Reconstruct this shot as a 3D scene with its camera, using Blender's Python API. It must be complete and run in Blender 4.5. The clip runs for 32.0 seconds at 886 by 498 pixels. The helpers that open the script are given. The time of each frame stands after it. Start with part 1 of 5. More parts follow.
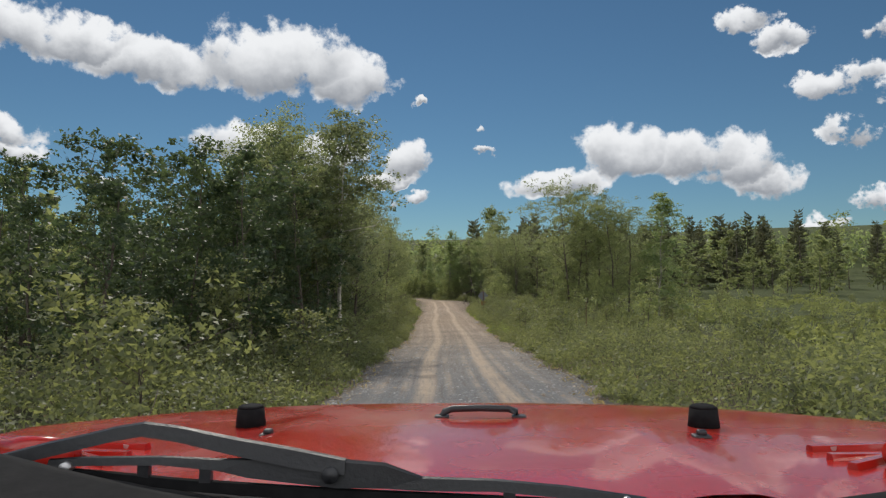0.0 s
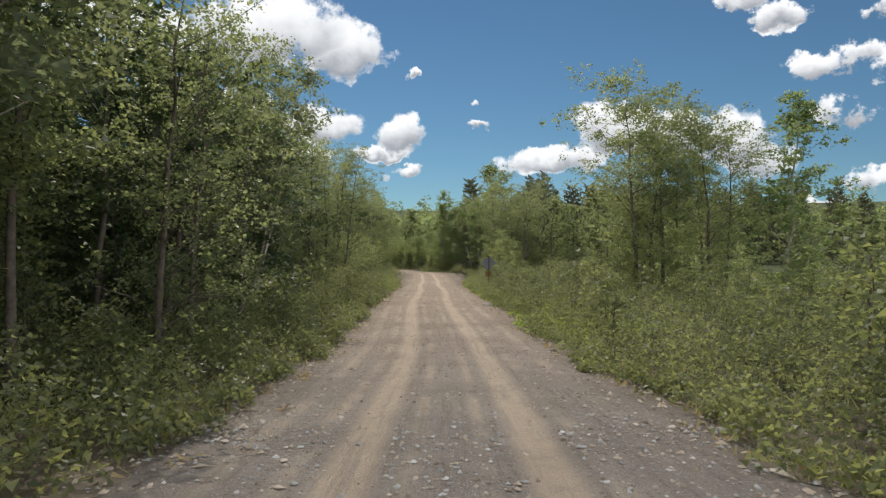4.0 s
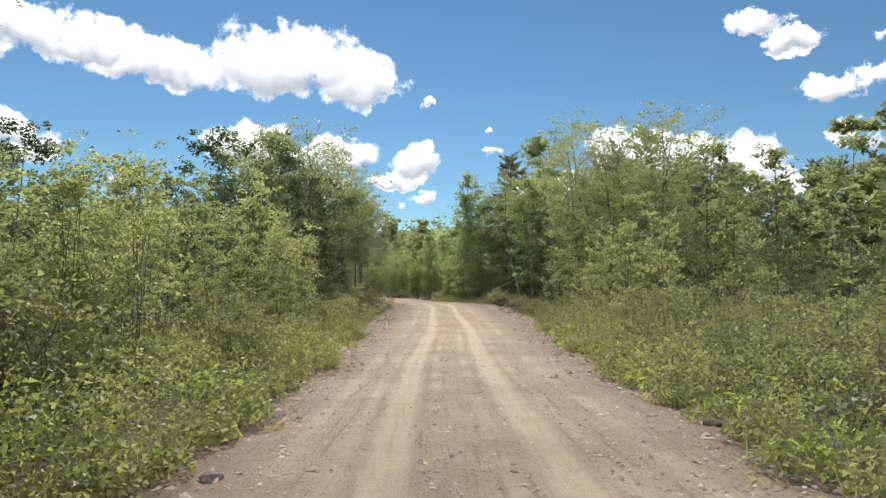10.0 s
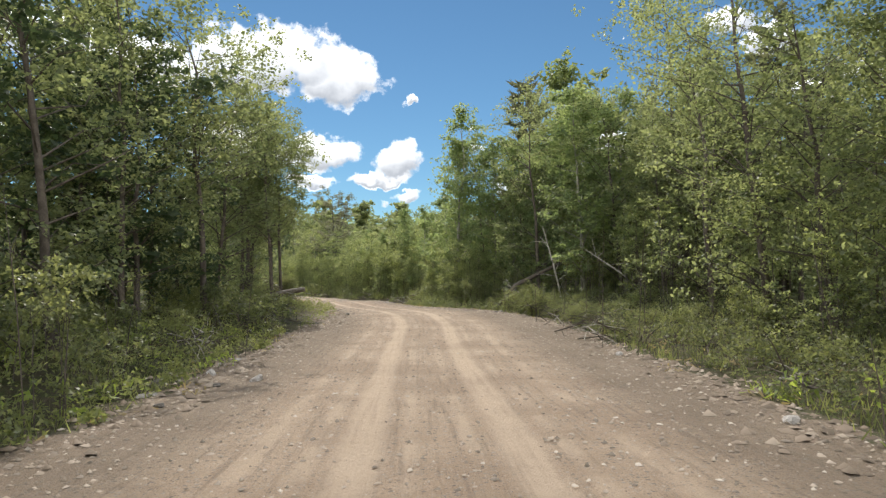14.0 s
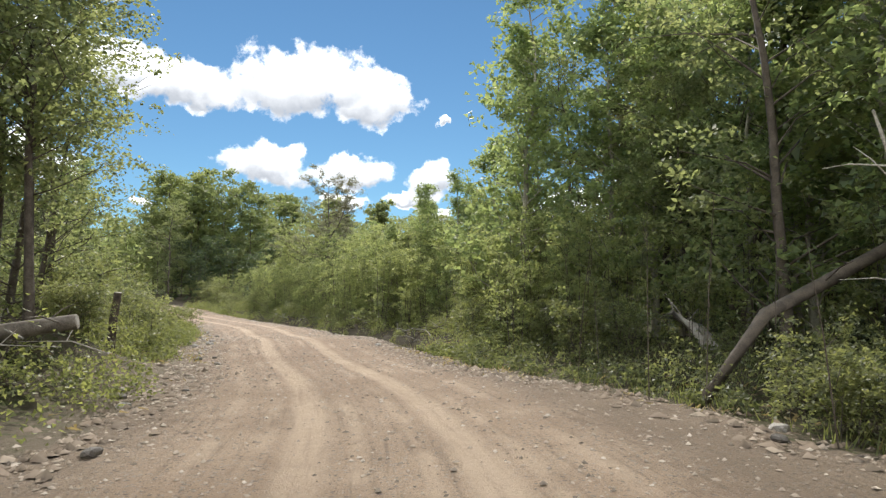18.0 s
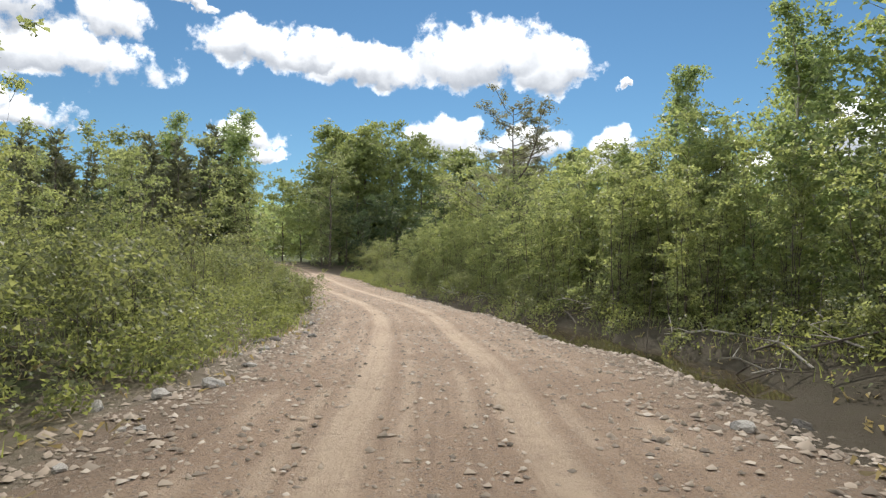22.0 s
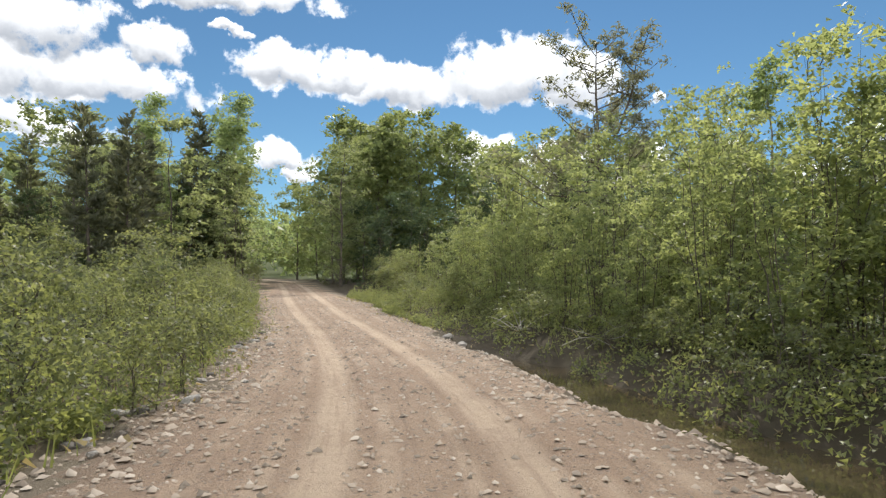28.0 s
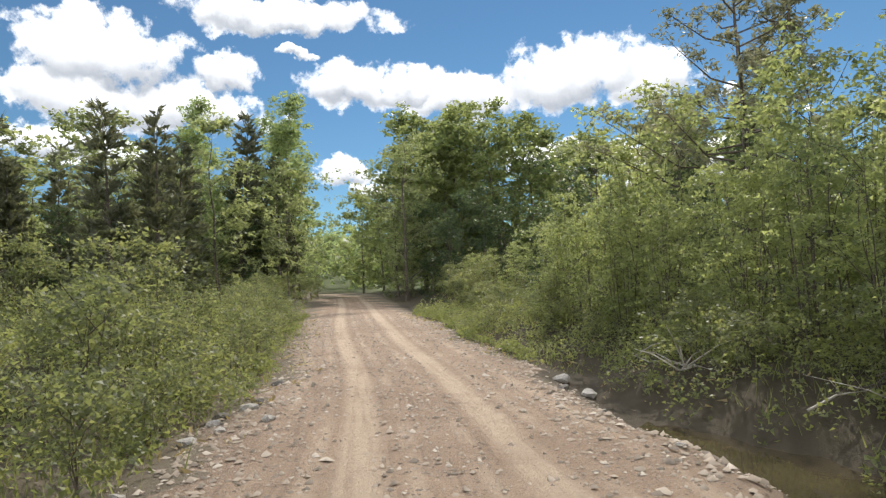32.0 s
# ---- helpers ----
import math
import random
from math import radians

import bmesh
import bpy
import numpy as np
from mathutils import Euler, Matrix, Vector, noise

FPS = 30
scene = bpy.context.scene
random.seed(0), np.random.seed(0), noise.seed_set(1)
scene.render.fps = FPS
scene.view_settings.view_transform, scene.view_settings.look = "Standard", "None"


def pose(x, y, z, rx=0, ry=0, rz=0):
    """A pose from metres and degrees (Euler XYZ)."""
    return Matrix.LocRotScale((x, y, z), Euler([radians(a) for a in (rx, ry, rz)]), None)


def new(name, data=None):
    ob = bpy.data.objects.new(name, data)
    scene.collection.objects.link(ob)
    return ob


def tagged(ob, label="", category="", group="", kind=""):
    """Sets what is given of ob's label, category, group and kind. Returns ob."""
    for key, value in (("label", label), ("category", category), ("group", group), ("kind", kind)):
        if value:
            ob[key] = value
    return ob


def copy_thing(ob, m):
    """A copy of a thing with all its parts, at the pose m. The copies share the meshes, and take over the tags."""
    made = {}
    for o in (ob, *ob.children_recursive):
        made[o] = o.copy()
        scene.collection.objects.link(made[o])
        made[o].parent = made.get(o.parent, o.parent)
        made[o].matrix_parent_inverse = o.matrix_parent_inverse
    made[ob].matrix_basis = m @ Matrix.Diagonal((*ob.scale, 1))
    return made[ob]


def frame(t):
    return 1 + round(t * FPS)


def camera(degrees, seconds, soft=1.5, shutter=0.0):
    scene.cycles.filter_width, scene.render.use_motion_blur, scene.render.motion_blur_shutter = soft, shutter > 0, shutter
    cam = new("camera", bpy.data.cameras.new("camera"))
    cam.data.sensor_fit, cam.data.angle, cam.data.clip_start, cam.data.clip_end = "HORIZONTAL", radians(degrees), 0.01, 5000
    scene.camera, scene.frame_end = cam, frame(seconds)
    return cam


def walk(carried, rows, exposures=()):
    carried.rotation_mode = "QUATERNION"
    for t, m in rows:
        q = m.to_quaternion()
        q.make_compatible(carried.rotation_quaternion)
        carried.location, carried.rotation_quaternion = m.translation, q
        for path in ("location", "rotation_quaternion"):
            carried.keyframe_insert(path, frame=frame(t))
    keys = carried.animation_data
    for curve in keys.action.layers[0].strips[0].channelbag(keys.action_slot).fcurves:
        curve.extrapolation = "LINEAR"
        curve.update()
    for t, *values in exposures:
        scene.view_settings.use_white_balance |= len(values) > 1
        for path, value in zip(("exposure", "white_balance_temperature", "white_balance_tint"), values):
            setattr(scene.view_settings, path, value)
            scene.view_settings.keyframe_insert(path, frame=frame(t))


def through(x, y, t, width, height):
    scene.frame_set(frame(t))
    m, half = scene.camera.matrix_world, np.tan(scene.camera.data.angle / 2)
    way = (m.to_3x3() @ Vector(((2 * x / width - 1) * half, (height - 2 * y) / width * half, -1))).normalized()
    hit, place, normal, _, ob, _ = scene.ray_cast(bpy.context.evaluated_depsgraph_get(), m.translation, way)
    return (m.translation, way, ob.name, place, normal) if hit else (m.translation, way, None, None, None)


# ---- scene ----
cam = camera(70.0, 32.0, soft=1.3)
PATH = [
    (0.0, 0.00, 0.00, 1.65, -0.82, 2.97, -0.56),
    (0.5, 0.09, 2.24, 1.62, -1.28, 2.86, -0.63),
    (1.0, 0.22, 4.75, 1.49, -1.87, 2.74, -0.35),
    (1.5, 0.31, 7.48, 1.31, -2.41, 1.35, 0.19),
    (2.0, 0.36, 10.27, 1.09, -2.56, 0.48, 0.63),
    (2.5, 0.43, 13.15, 0.89, -2.48, -0.20, 0.89),
    (4.5, 0.69, 25.78, 0.43, -1.40, 0.83, 0.21),
    (5.0, 0.79, 29.62, 0.25, -1.50, 0.74, 0.20),
    (5.5, 0.86, 33.52, -0.01, -1.21, 0.34, -0.11),
    (6.0, 0.92, 37.32, -0.16, -0.79, 1.94, -0.35),
    (6.5, 0.90, 41.52, -0.12, -0.50, 3.33, -0.85),
    (7.0, 0.86, 45.40, -0.07, -0.10, 4.44, -0.69),
    (7.5, 0.85, 48.96, -0.04, 0.35, 4.89, -1.23),
    (8.0, 0.75, 52.65, -0.08, 0.54, 4.58, -0.69),
    (8.5, 0.69, 56.31, -0.13, 0.42, 3.29, -0.11),
    (9.0, 0.74, 59.89, -0.21, 0.14, 2.93, -0.09),
    (9.5, 0.74, 63.63, -0.20, -0.11, 2.86, -0.35),
    (10.0, 0.74, 67.18, -0.23, -0.12, 3.09, -0.19),
    (10.5, 0.72, 70.67, -0.34, -0.13, 2.82, -0.19),
    (11.0, 0.73, 74.10, -0.40, -0.28, 2.84, -0.43),
    (11.5, 0.75, 77.59, -0.49, -0.47, 2.94, -0.76),
    (12.0, 0.82, 80.76, -0.56, -0.77, 2.92, -0.87),
    (12.5, 0.86, 83.80, -0.62, -1.16, 3.08, -1.01),
    (13.0, 0.98, 86.94, -0.65, -1.33, 3.09, -0.60),
    (13.5, 0.99, 90.57, -0.60, -1.57, 2.74, -0.80),
    (15.5, 0.99, 105.93, -0.78, -1.60, 3.83, -0.49),
    (16.0, 1.03, 109.01, -0.82, -1.44, 3.84, -0.49),
    (16.5, 1.09, 111.73, -0.81, -1.04, 3.63, -0.47),
    (17.0, 1.12, 114.35, -0.76, -0.60, 4.22, -0.29),
    (17.5, 1.06, 116.74, -0.70, -0.05, 4.42, -0.71),
    (18.0, 0.90, 118.99, -0.64, 1.29, 4.71, -0.24),
    (18.5, 0.61, 121.33, -0.59, 3.45, 4.90, 0.12),
    (19.0, 0.37, 123.44, -0.54, 5.84, 4.91, 0.21),
    (19.5, -0.01, 125.52, -0.54, 8.13, 4.08, -0.52),
    (20.0, -0.46, 127.47, -0.53, 10.38, 3.16, -0.73),
    (20.5, -1.00, 129.29, -0.55, 12.50, 2.68, -0.59),
    (21.0, -1.55, 131.18, -0.62, 14.51, 2.64, -0.44),
    (21.5, -2.17, 132.85, -0.67, 16.07, 2.31, 0.00),
    (22.0, -2.77, 134.47, -0.70, 17.29, 2.05, 0.32),
    (22.5, -3.27, 135.85, -0.67, 18.08, 2.31, 0.70),
    (23.0, -3.71, 137.18, -0.64, 18.35, 3.10, 0.57),
    (23.5, -4.19, 138.50, -0.59, 18.47, 3.51, 0.55),
    (24.0, -4.59, 139.65, -0.56, 18.53, 3.93, 0.62),
    (24.5, -5.02, 140.87, -0.54, 18.39, 3.78, 0.76),
    (25.0, -5.46, 142.09, -0.48, 18.21, 3.61, 0.92),
    (25.5, -5.80, 143.18, -0.45, 17.98, 3.66, 0.76),
    (27.5, -7.40, 147.19, -0.63, 19.28, 3.68, -0.18),
    (28.0, -7.81, 148.19, -0.63, 20.23, 3.61, -0.06),
    (28.5, -8.23, 149.06, -0.62, 21.30, 3.58, -0.13),
    (29.0, -8.60, 149.84, -0.58, 22.18, 3.82, -0.03),
    (29.5, -8.98, 150.60, -0.57, 22.80, 4.26, -0.23),
    (30.0, -9.37, 151.37, -0.57, 23.30, 4.64, -0.71),
    (30.5, -9.72, 152.13, -0.53, 23.91, 4.59, -1.07),
    (31.0, -10.13, 152.88, -0.50, 24.62, 4.63, -1.58),
    (31.5, -10.50, 153.72, -0.46, 25.46, 4.64, -2.07),
    (32.0, -10.89, 154.42, -0.41, 26.44, 4.47, -2.24),
]
# seconds, place, then yaw to the left, pitch up and roll in degrees
walk(cam, [(t, pose(x, y, z, 90 + p, 0, a) @ pose(0, 0, 0, 0, 0, r)) for t, x, y, z, a, p, r in PATH],
     exposures=[(0.0, -1.02), (2.2, -0.95), (4.5, -0.66), (5.2, -0.48), (6.0, -0.2), (7.0, -0.02), (9.0, -0.06), (10.5, -0.19), (12.0, -0.25), (13.0, -0.28), (15.5, 0.0), (17.0, 0.0), (19.0, -0.12), (23.0, -0.18), (32.0, -0.16)])

# ---- world, sun ----
SUN_AZ, SUN_EL = -11.0, 41.0     # degrees from +y to the right, and up
sun = new("sun", bpy.data.lights.new("sun", "SUN"))
sun.data.energy, sun.data.angle, sun.data.color = 4.7, radians(0.6), (1.0, 0.94, 0.84)
_d = Vector((math.sin(radians(SUN_AZ)) * math.cos(radians(SUN_EL)), math.cos(radians(SUN_AZ)) * math.cos(radians(SUN_EL)), math.sin(radians(SUN_EL))))
sun.matrix_world = Matrix.Translation((0, 60, 60)) @ (-_d).to_track_quat("-Z", "Y").to_matrix().to_4x4()

# clouds: azimuth, height, half width and half height in degrees
CLOUD_BANK = [(-34.4, 19.1, 4.7, 2.0), (-29.6, 19.0, 4.1, 1.7), (-23.8, 17.9, 7.1, 1.9), (-14.1, 19.1, 6.6, 2.8), (-7.8, 18.0, 3.9, 2.5),
              (-16.7, 11.8, 4.6, 1.9), (-8.8, 11.6, 3.3, 1.5), (-10.3, 9.2, 2.3, 0.6), (-27.1, 8.4, 1.0, 0.7), (-2.2, 10.8, 2.1, 1.7),
              (-4.5, 9.1, 2.2, 0.6), (-2.2, 7.6, 1.5, 0.5), (-1.0, 16.3, 0.6, 0.3), (3.9, 13.5, 0.8, 0.4), (4.7, 11.9, 1.2, 0.35)]
CLOUD_RIGHT = [(17.3, 11.2, 4.2, 2.2), (22.4, 10.5, 4.3, 2.0), (26.0, 9.6, 3.1, 2.3), (11.4, 8.7, 4.3, 1.1), (27.7, 7.9, 2.8, 1.4),
               (27.4, 21.0, 2.6, 1.1), (30.2, 19.0, 2.2, 1.2), (32.5, 14.9, 3.3, 1.4), (36.7, 13.3, 1.9, 1.9), (34.6, 11.2, 2.4, 1.1), (35.6, 18.3, 1.9, 0.8),
               (36.2, 6.1, 1.9, 1.2), (31.5, 4.4, 2.4, 0.6)]
CLOUD_LEFT = [(-54.2, 20.3, 6.8, 3.0), (-45.7, 19.7, 2.9, 1.6), (-49.2, 16.6, 8.5, 2.0), (-56.7, 17.0, 5.3, 2.5), (-57.3, 13.0, 6.1, 1.5),
              (-51.1, 11.9, 3.9, 1.1), (-41.2, 24.4, 9.6, 1.5), (-34.7, 11.7, 3.1, 1.1), (-33.2, 10.3, 2.0, 0.9), (-39.2, 21.4, 1.8, 0.5)]


class Nodes:
    """Short hand for building node trees."""

    def __init__(self, tree):
        self.t = tree

    def add(self, kind, **props):
        n = self.t.nodes.new(kind)
        for k, v in props.items():
            setattr(n, k, v)
        return n

    def put(self, n, key, v):
        s = n.inputs[key]
        if isinstance(v, bpy.types.NodeSocket):
            self.t.links.new(v, s)
        else:
            s.default_value = v

    def math(self, op, a, b=0.0, clamp=False):
        n = self.t.nodes.new("ShaderNodeMath")
        n.operation, n.use_clamp = op, clamp
        self.put(n, 0, a)
        self.put(n, 1, b)
        return n.outputs[0]

    def math_vec(self, v, by=(7.3, 2.1, 4.4)):
        n = self.t.nodes.new("ShaderNodeVectorMath")
        n.operation = "ADD"
        self.put(n, 0, v), self.put(n, 1, by)
        return n.outputs[0]

    def ramp(self, v, lo, hi, a=0.0, b=1.0):
        n = self.t.nodes.new("ShaderNodeMapRange")
        n.interpolation_type = "SMOOTHSTEP"
        for k, x in zip((0, 1, 2, 3, 4), (v, lo, hi, a, b)):
            self.put(n, k, x)
        return n.outputs[0]

    def noise(self, scale, detail=4.0, rough=0.55, vec=None, lac=2.0):
        n = self.t.nodes.new("ShaderNodeTexNoise")
        self.put(n, "Scale", scale), self.put(n, "Detail", detail), self.put(n, "Roughness", rough), self.put(n, "Lacunarity", lac)
        if vec is not None:
            self.put(n, "Vector", vec)
        return n.outputs[0]

    def mix(self, f, a, b, blend="MIX"):
        n = self.t.nodes.new("ShaderNodeMix")
        n.data_type, n.blend_type = "RGBA", blend
        self.put(n, 0, f), self.put(n, 6, a), self.put(n, 7, b)
        return n.outputs[2]


def c4(r, g, b):
    return (r, g, b, 1.0)


world = bpy.data.worlds.new("sky")
scene.world = world
world.use_nodes = True
world.node_tree.nodes.clear()
W = Nodes(world.node_tree)
sky = W.add("ShaderNodeTexSky", sky_type="NISHITA", sun_disc=False, sun_elevation=radians(SUN_EL), sun_rotation=radians(SUN_AZ), altitude=300.0, air_density=1.0, dust_density=0.0, ozone_density=3.0)
way = W.add("ShaderNodeTexCoord").outputs["Generated"]
sep = W.add("ShaderNodeSeparateXYZ")
W.put(sep, 0, way)
az = W.math("MULTIPLY", W.math("ARCTAN2", sep.outputs[0], sep.outputs[1]), 57.2958)
el = W.math("MULTIPLY", W.math("ARCSINE", sep.outputs[2]), 57.2958)
wa, wb = W.noise(15.0, 5.0, 0.55, way), W.noise(18.0, 5.0, 0.55, W.math_vec(way))
az = W.math("ADD", az, W.math("MULTIPLY", W.math("SUBTRACT", wa, 0.5), 6.0))
el = W.math("ADD", el, W.math("MULTIPLY", W.math("SUBTRACT", wb, 0.5), 4.2))
n1 = W.noise(11.0, 7.0, 0.60, way)
n2 = W.noise(36.0, 6.0, 0.65, way)
push = W.math("ADD", W.math("MULTIPLY", W.math("SUBTRACT", n1, 0.51), 2.6), W.math("MULTIPLY", W.math("SUBTRACT", n2, 0.5), 1.5))
field = None
low = None
for a, e, w, h, ragged in [(*c, 1.15) for c in CLOUD_BANK] + [(*c, 1.15 if i < 5 else 2.2) for i, c in enumerate(CLOUD_RIGHT)] + [(*c, 1.25) for c in CLOUD_LEFT]:
    dx = W.math("DIVIDE", W.math("SUBTRACT", az, a), w * 1.08)
    dy = W.math("DIVIDE", W.math("SUBTRACT", el, e), h * 1.08)
    rr = W.math("ADD", W.math("MULTIPLY", dx, dx), W.math("MULTIPLY", dy, dy))
    v = W.math("SUBTRACT", 1.0 if ragged < 2 else 0.75, rr)
    under = W.math("MULTIPLY", W.ramp(dy, 0.55, -0.85), W.ramp(rr, 1.2, 0.5))
    small = 0.9 if h < 0.9 else 1.0
    v = W.math("ADD", v, W.math("MULTIPLY", push, ragged * small))
    field = v if field is None else W.math("MAXIMUM", field, v)
    low = under if low is None else W.math("MAXIMUM", low, under)
# unseen cumulus over the rest of the sky, added as fill light for the leaves
rest = W.math("MULTIPLY", W.ramp(W.noise(3.2, 5.0, 0.6, way), 0.36, 0.50), W.ramp(W.math("ABSOLUTE", W.math("ADD", az, 10.0)), 68.0, 90.0))
cover = W.math("MAXIMUM", W.ramp(field, -0.10, 0.50), rest)
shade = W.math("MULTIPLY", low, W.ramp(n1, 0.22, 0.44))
cloud = W.mix(shade, c4(1.75, 1.78, 1.82), c4(0.60, 0.645, 0.72))
# these unseen clouds are set brighter than the others, for more fill
cloud = W.mix(rest, cloud, c4(2.3, 2.32, 2.35))
back = W.add("ShaderNodeBackground")
mul = W.mix(1.0, sky.outputs[0], c4(0.074, 0.097, 0.101), "MULTIPLY")
W.put(back, "Color", W.mix(cover, mul, cloud))
W.put(back, "Strength", 1.0)
out = W.add("ShaderNodeOutputWorld")
world.node_tree.links.new(back.outputs[0], out.inputs[0])

# ---- materials ----
def material(name):
    m = bpy.data.materials.new(name)
    m.use_nodes = True
    m.node_tree.nodes.clear()
    n = Nodes(m.node_tree)
    o = n.add("ShaderNodeOutputMaterial")
    return m, n, o


def surface(name, a, b, scale=4.0, rough=0.8, metal=0.0, bump=0.3, fine=60.0, coat=0.0, spec=0.5):
    """A solid surface of two tones, mottled at two scales, with fine relief."""
    m, n, o = material(name)
    pos = n.add("ShaderNodeTexCoord").outputs["Object"]
    big, small = n.noise(scale, 4.0, 0.6, pos), n.noise(fine, 3.0, 0.6, pos)
    f = n.math("ADD", n.math("MULTIPLY", big, 0.65), n.math("MULTIPLY", small, 0.35))
    col = n.mix(n.ramp(f, 0.36, 0.64), c4(*a), c4(*b))
    p = n.add("ShaderNodeBsdfPrincipled")
    n.put(p, "Base Color", col), n.put(p, "Metallic", metal), n.put(p, "Coat Weight", coat), n.put(p, "Specular IOR Level", spec)
    n.put(p, "Roughness", n.ramp(big, 0.3, 0.7, max(rough - 0.1, 0.02), min(rough + 0.1, 1.0)))
    if bump:
        bp = n.add("ShaderNodeBump")
        n.put(bp, "Strength", bump), n.put(bp, "Distance", 0.01), n.put(bp, "Height", f)
        n.put(p, "Normal", bp.outputs[0])
    n.t.links.new(p.outputs[0], o.inputs[0])
    return m


def leafy(name, a, b, through=0.5, rough=0.50):
    """Leaves: two greens, drawn leaf by leaf and tree by tree, lit through from behind."""
    m, n, o = material(name)
    isl = n.add("ShaderNodeNewGeometry").outputs["Random Per Island"]
    obj = n.add("ShaderNodeObjectInfo").outputs["Random"]
    pos = n.add("ShaderNodeNewGeometry").outputs["Position"]
    patch = n.ramp(n.noise(0.9, 4.0, 0.65, pos), 0.34, 0.66)
    f = n.math("ADD", n.math("MULTIPLY", isl, 0.45), n.math("ADD", n.math("MULTIPLY", obj, 0.2), n.math("MULTIPLY", patch, 0.35)))
    col = n.mix(f, c4(*a), c4(*b))
    p = n.add("ShaderNodeBsdfPrincipled")
    n.put(p, "Base Color", col), n.put(p, "Roughness", rough), n.put(p, "Specular IOR Level", 0.42)
    tr = n.add("ShaderNodeBsdfTranslucent")
    n.put(tr, "Color", n.mix(1.0, col, c4(2.24, 2.08, 1.36), "MULTIPLY"))
    mx = n.add("ShaderNodeMixShader")
    n.put(mx, 0, min(through + 0.06, 0.65))
    n.t.links.new(p.outputs[0], mx.inputs[1]), n.t.links.new(tr.outputs[0], mx.inputs[2])
    n.t.links.new(mx.outputs[0], o.inputs[0])
    return m


LEAF_MAPLE = leafy("maple_leaf", (0.074, 0.100, 0.061), (0.260, 0.295, 0.165), 0.56)
LEAF_BIRCH = leafy("birch_leaf", (0.092, 0.119, 0.078), (0.197, 0.226, 0.150), 0.5)
LEAF_POPLAR = leafy("poplar_leaf", (0.094, 0.138, 0.078), (0.262, 0.318, 0.168), 0.56)
LEAF_DARK = leafy("grove_leaf", (0.103, 0.138, 0.069), (0.200, 0.232, 0.113), 0.52)
LEAF_BUSH = leafy("bush_leaf", (0.051, 0.070, 0.039), (0.226, 0.248, 0.121), 0.48)
# leaves darkened in colour to stand for shade over the woods
LEAF_SHADE = leafy("shade_hue_leaf", (0.036, 0.059, 0.037), (0.086, 0.119, 0.060), 0.42)
LEAF_WILLOW = leafy("willow_leaf", (0.096, 0.128, 0.066), (0.295, 0.332, 0.172), 0.56)
LEAF_FORB = leafy("forb_leaf", (0.060, 0.081, 0.039), (0.249, 0.276, 0.117), 0.48)
LEAF_FERN = leafy("fern_leaf", (0.174, 0.246, 0.059), (0.288, 0.347, 0.101), 0.52)
NEEDLE = leafy("pine_needles", (0.066, 0.074, 0.050), (0.130, 0.140, 0.090), 0.35, 0.6)
NEEDLE_GREY = leafy("old_pine_needles", (0.14, 0.152, 0.118), (0.24, 0.245, 0.19), 0.35, 0.55)
DRY_GRASS = leafy("dry_grass", (0.20, 0.16, 0.09), (0.38, 0.32, 0.20), 0.3, 0.7)
BARK = surface("grey_brown_bark", (0.07, 0.055, 0.042), (0.15, 0.125, 0.10), 6.0, 0.9, bump=0.7, fine=45.0)
BARK_BIRCH = surface("birch_bark", (0.62, 0.58, 0.50), (0.30, 0.27, 0.23), 5.0, 0.8, bump=0.4, fine=30.0)
BARK_PALE = surface("poplar_bark", (0.22, 0.21, 0.16), (0.36, 0.34, 0.27), 5.0, 0.85, bump=0.4, fine=40.0)
DEADWOOD = surface("bleached_deadwood", (0.28, 0.25, 0.21), (0.50, 0.47, 0.42), 7.0, 0.9, bump=0.6, fine=70.0)
LOGWOOD = surface("old_log", (0.06, 0.048, 0.038), (0.14, 0.115, 0.09), 5.0, 0.9, bump=0.7, fine=60.0)
STONE = surface("field_stone", (0.24, 0.22, 0.20), (0.46, 0.43, 0.39), 7.0, 0.85, bump=0.5, fine=60.0)
STONE_DARK = surface("dark_stone", (0.09, 0.08, 0.07), (0.19, 0.17, 0.15), 7.0, 0.85, bump=0.5, fine=60.0)

# ---- the lie of the land ----
# the middle of the road: x, y, height
ROAD = np.array([(0.0, -80, 0.6), (0.1, -20, 0.2), (0.2, 0, 0.0), (0.5, 7.5, -0.34), (0.7, 13, -0.72), (0.95, 26, -1.2), (1.05, 37.5, -1.72), (1.05, 49, -1.72),
                 (1.05, 60, -1.86), (1.1, 71, -2.0), (1.15, 81, -2.2), (1.15, 91, -2.3), (1.15, 104, -2.42), (1.15, 112, -2.45), (1.0, 119, -2.32),
                 (0.2, 125.5, -2.22), (-1.2, 131.2, -2.26), (-2.9, 136, -2.28), (-4.2, 139.7, -2.2), (-5.4, 143.2, -2.12), (-7.8, 149, -2.24)])
ROAD = np.vstack([ROAD, [(-10.4, 154.4, -2.12), (-13.9, 160.3, -2.06), (-17.9, 166.3, -1.93), (-21.6, 171.2, -1.66), (-25.2, 176.0, -1.34), (-31.4, 184.4, -0.95), (-37.8, 193.4, -0.45),
                        (-44, 202, -0.05), (-52, 212, 0.25), (-66, 227, 0.4), (-92, 250, 0.5), (-160, 300, 0.6)]])


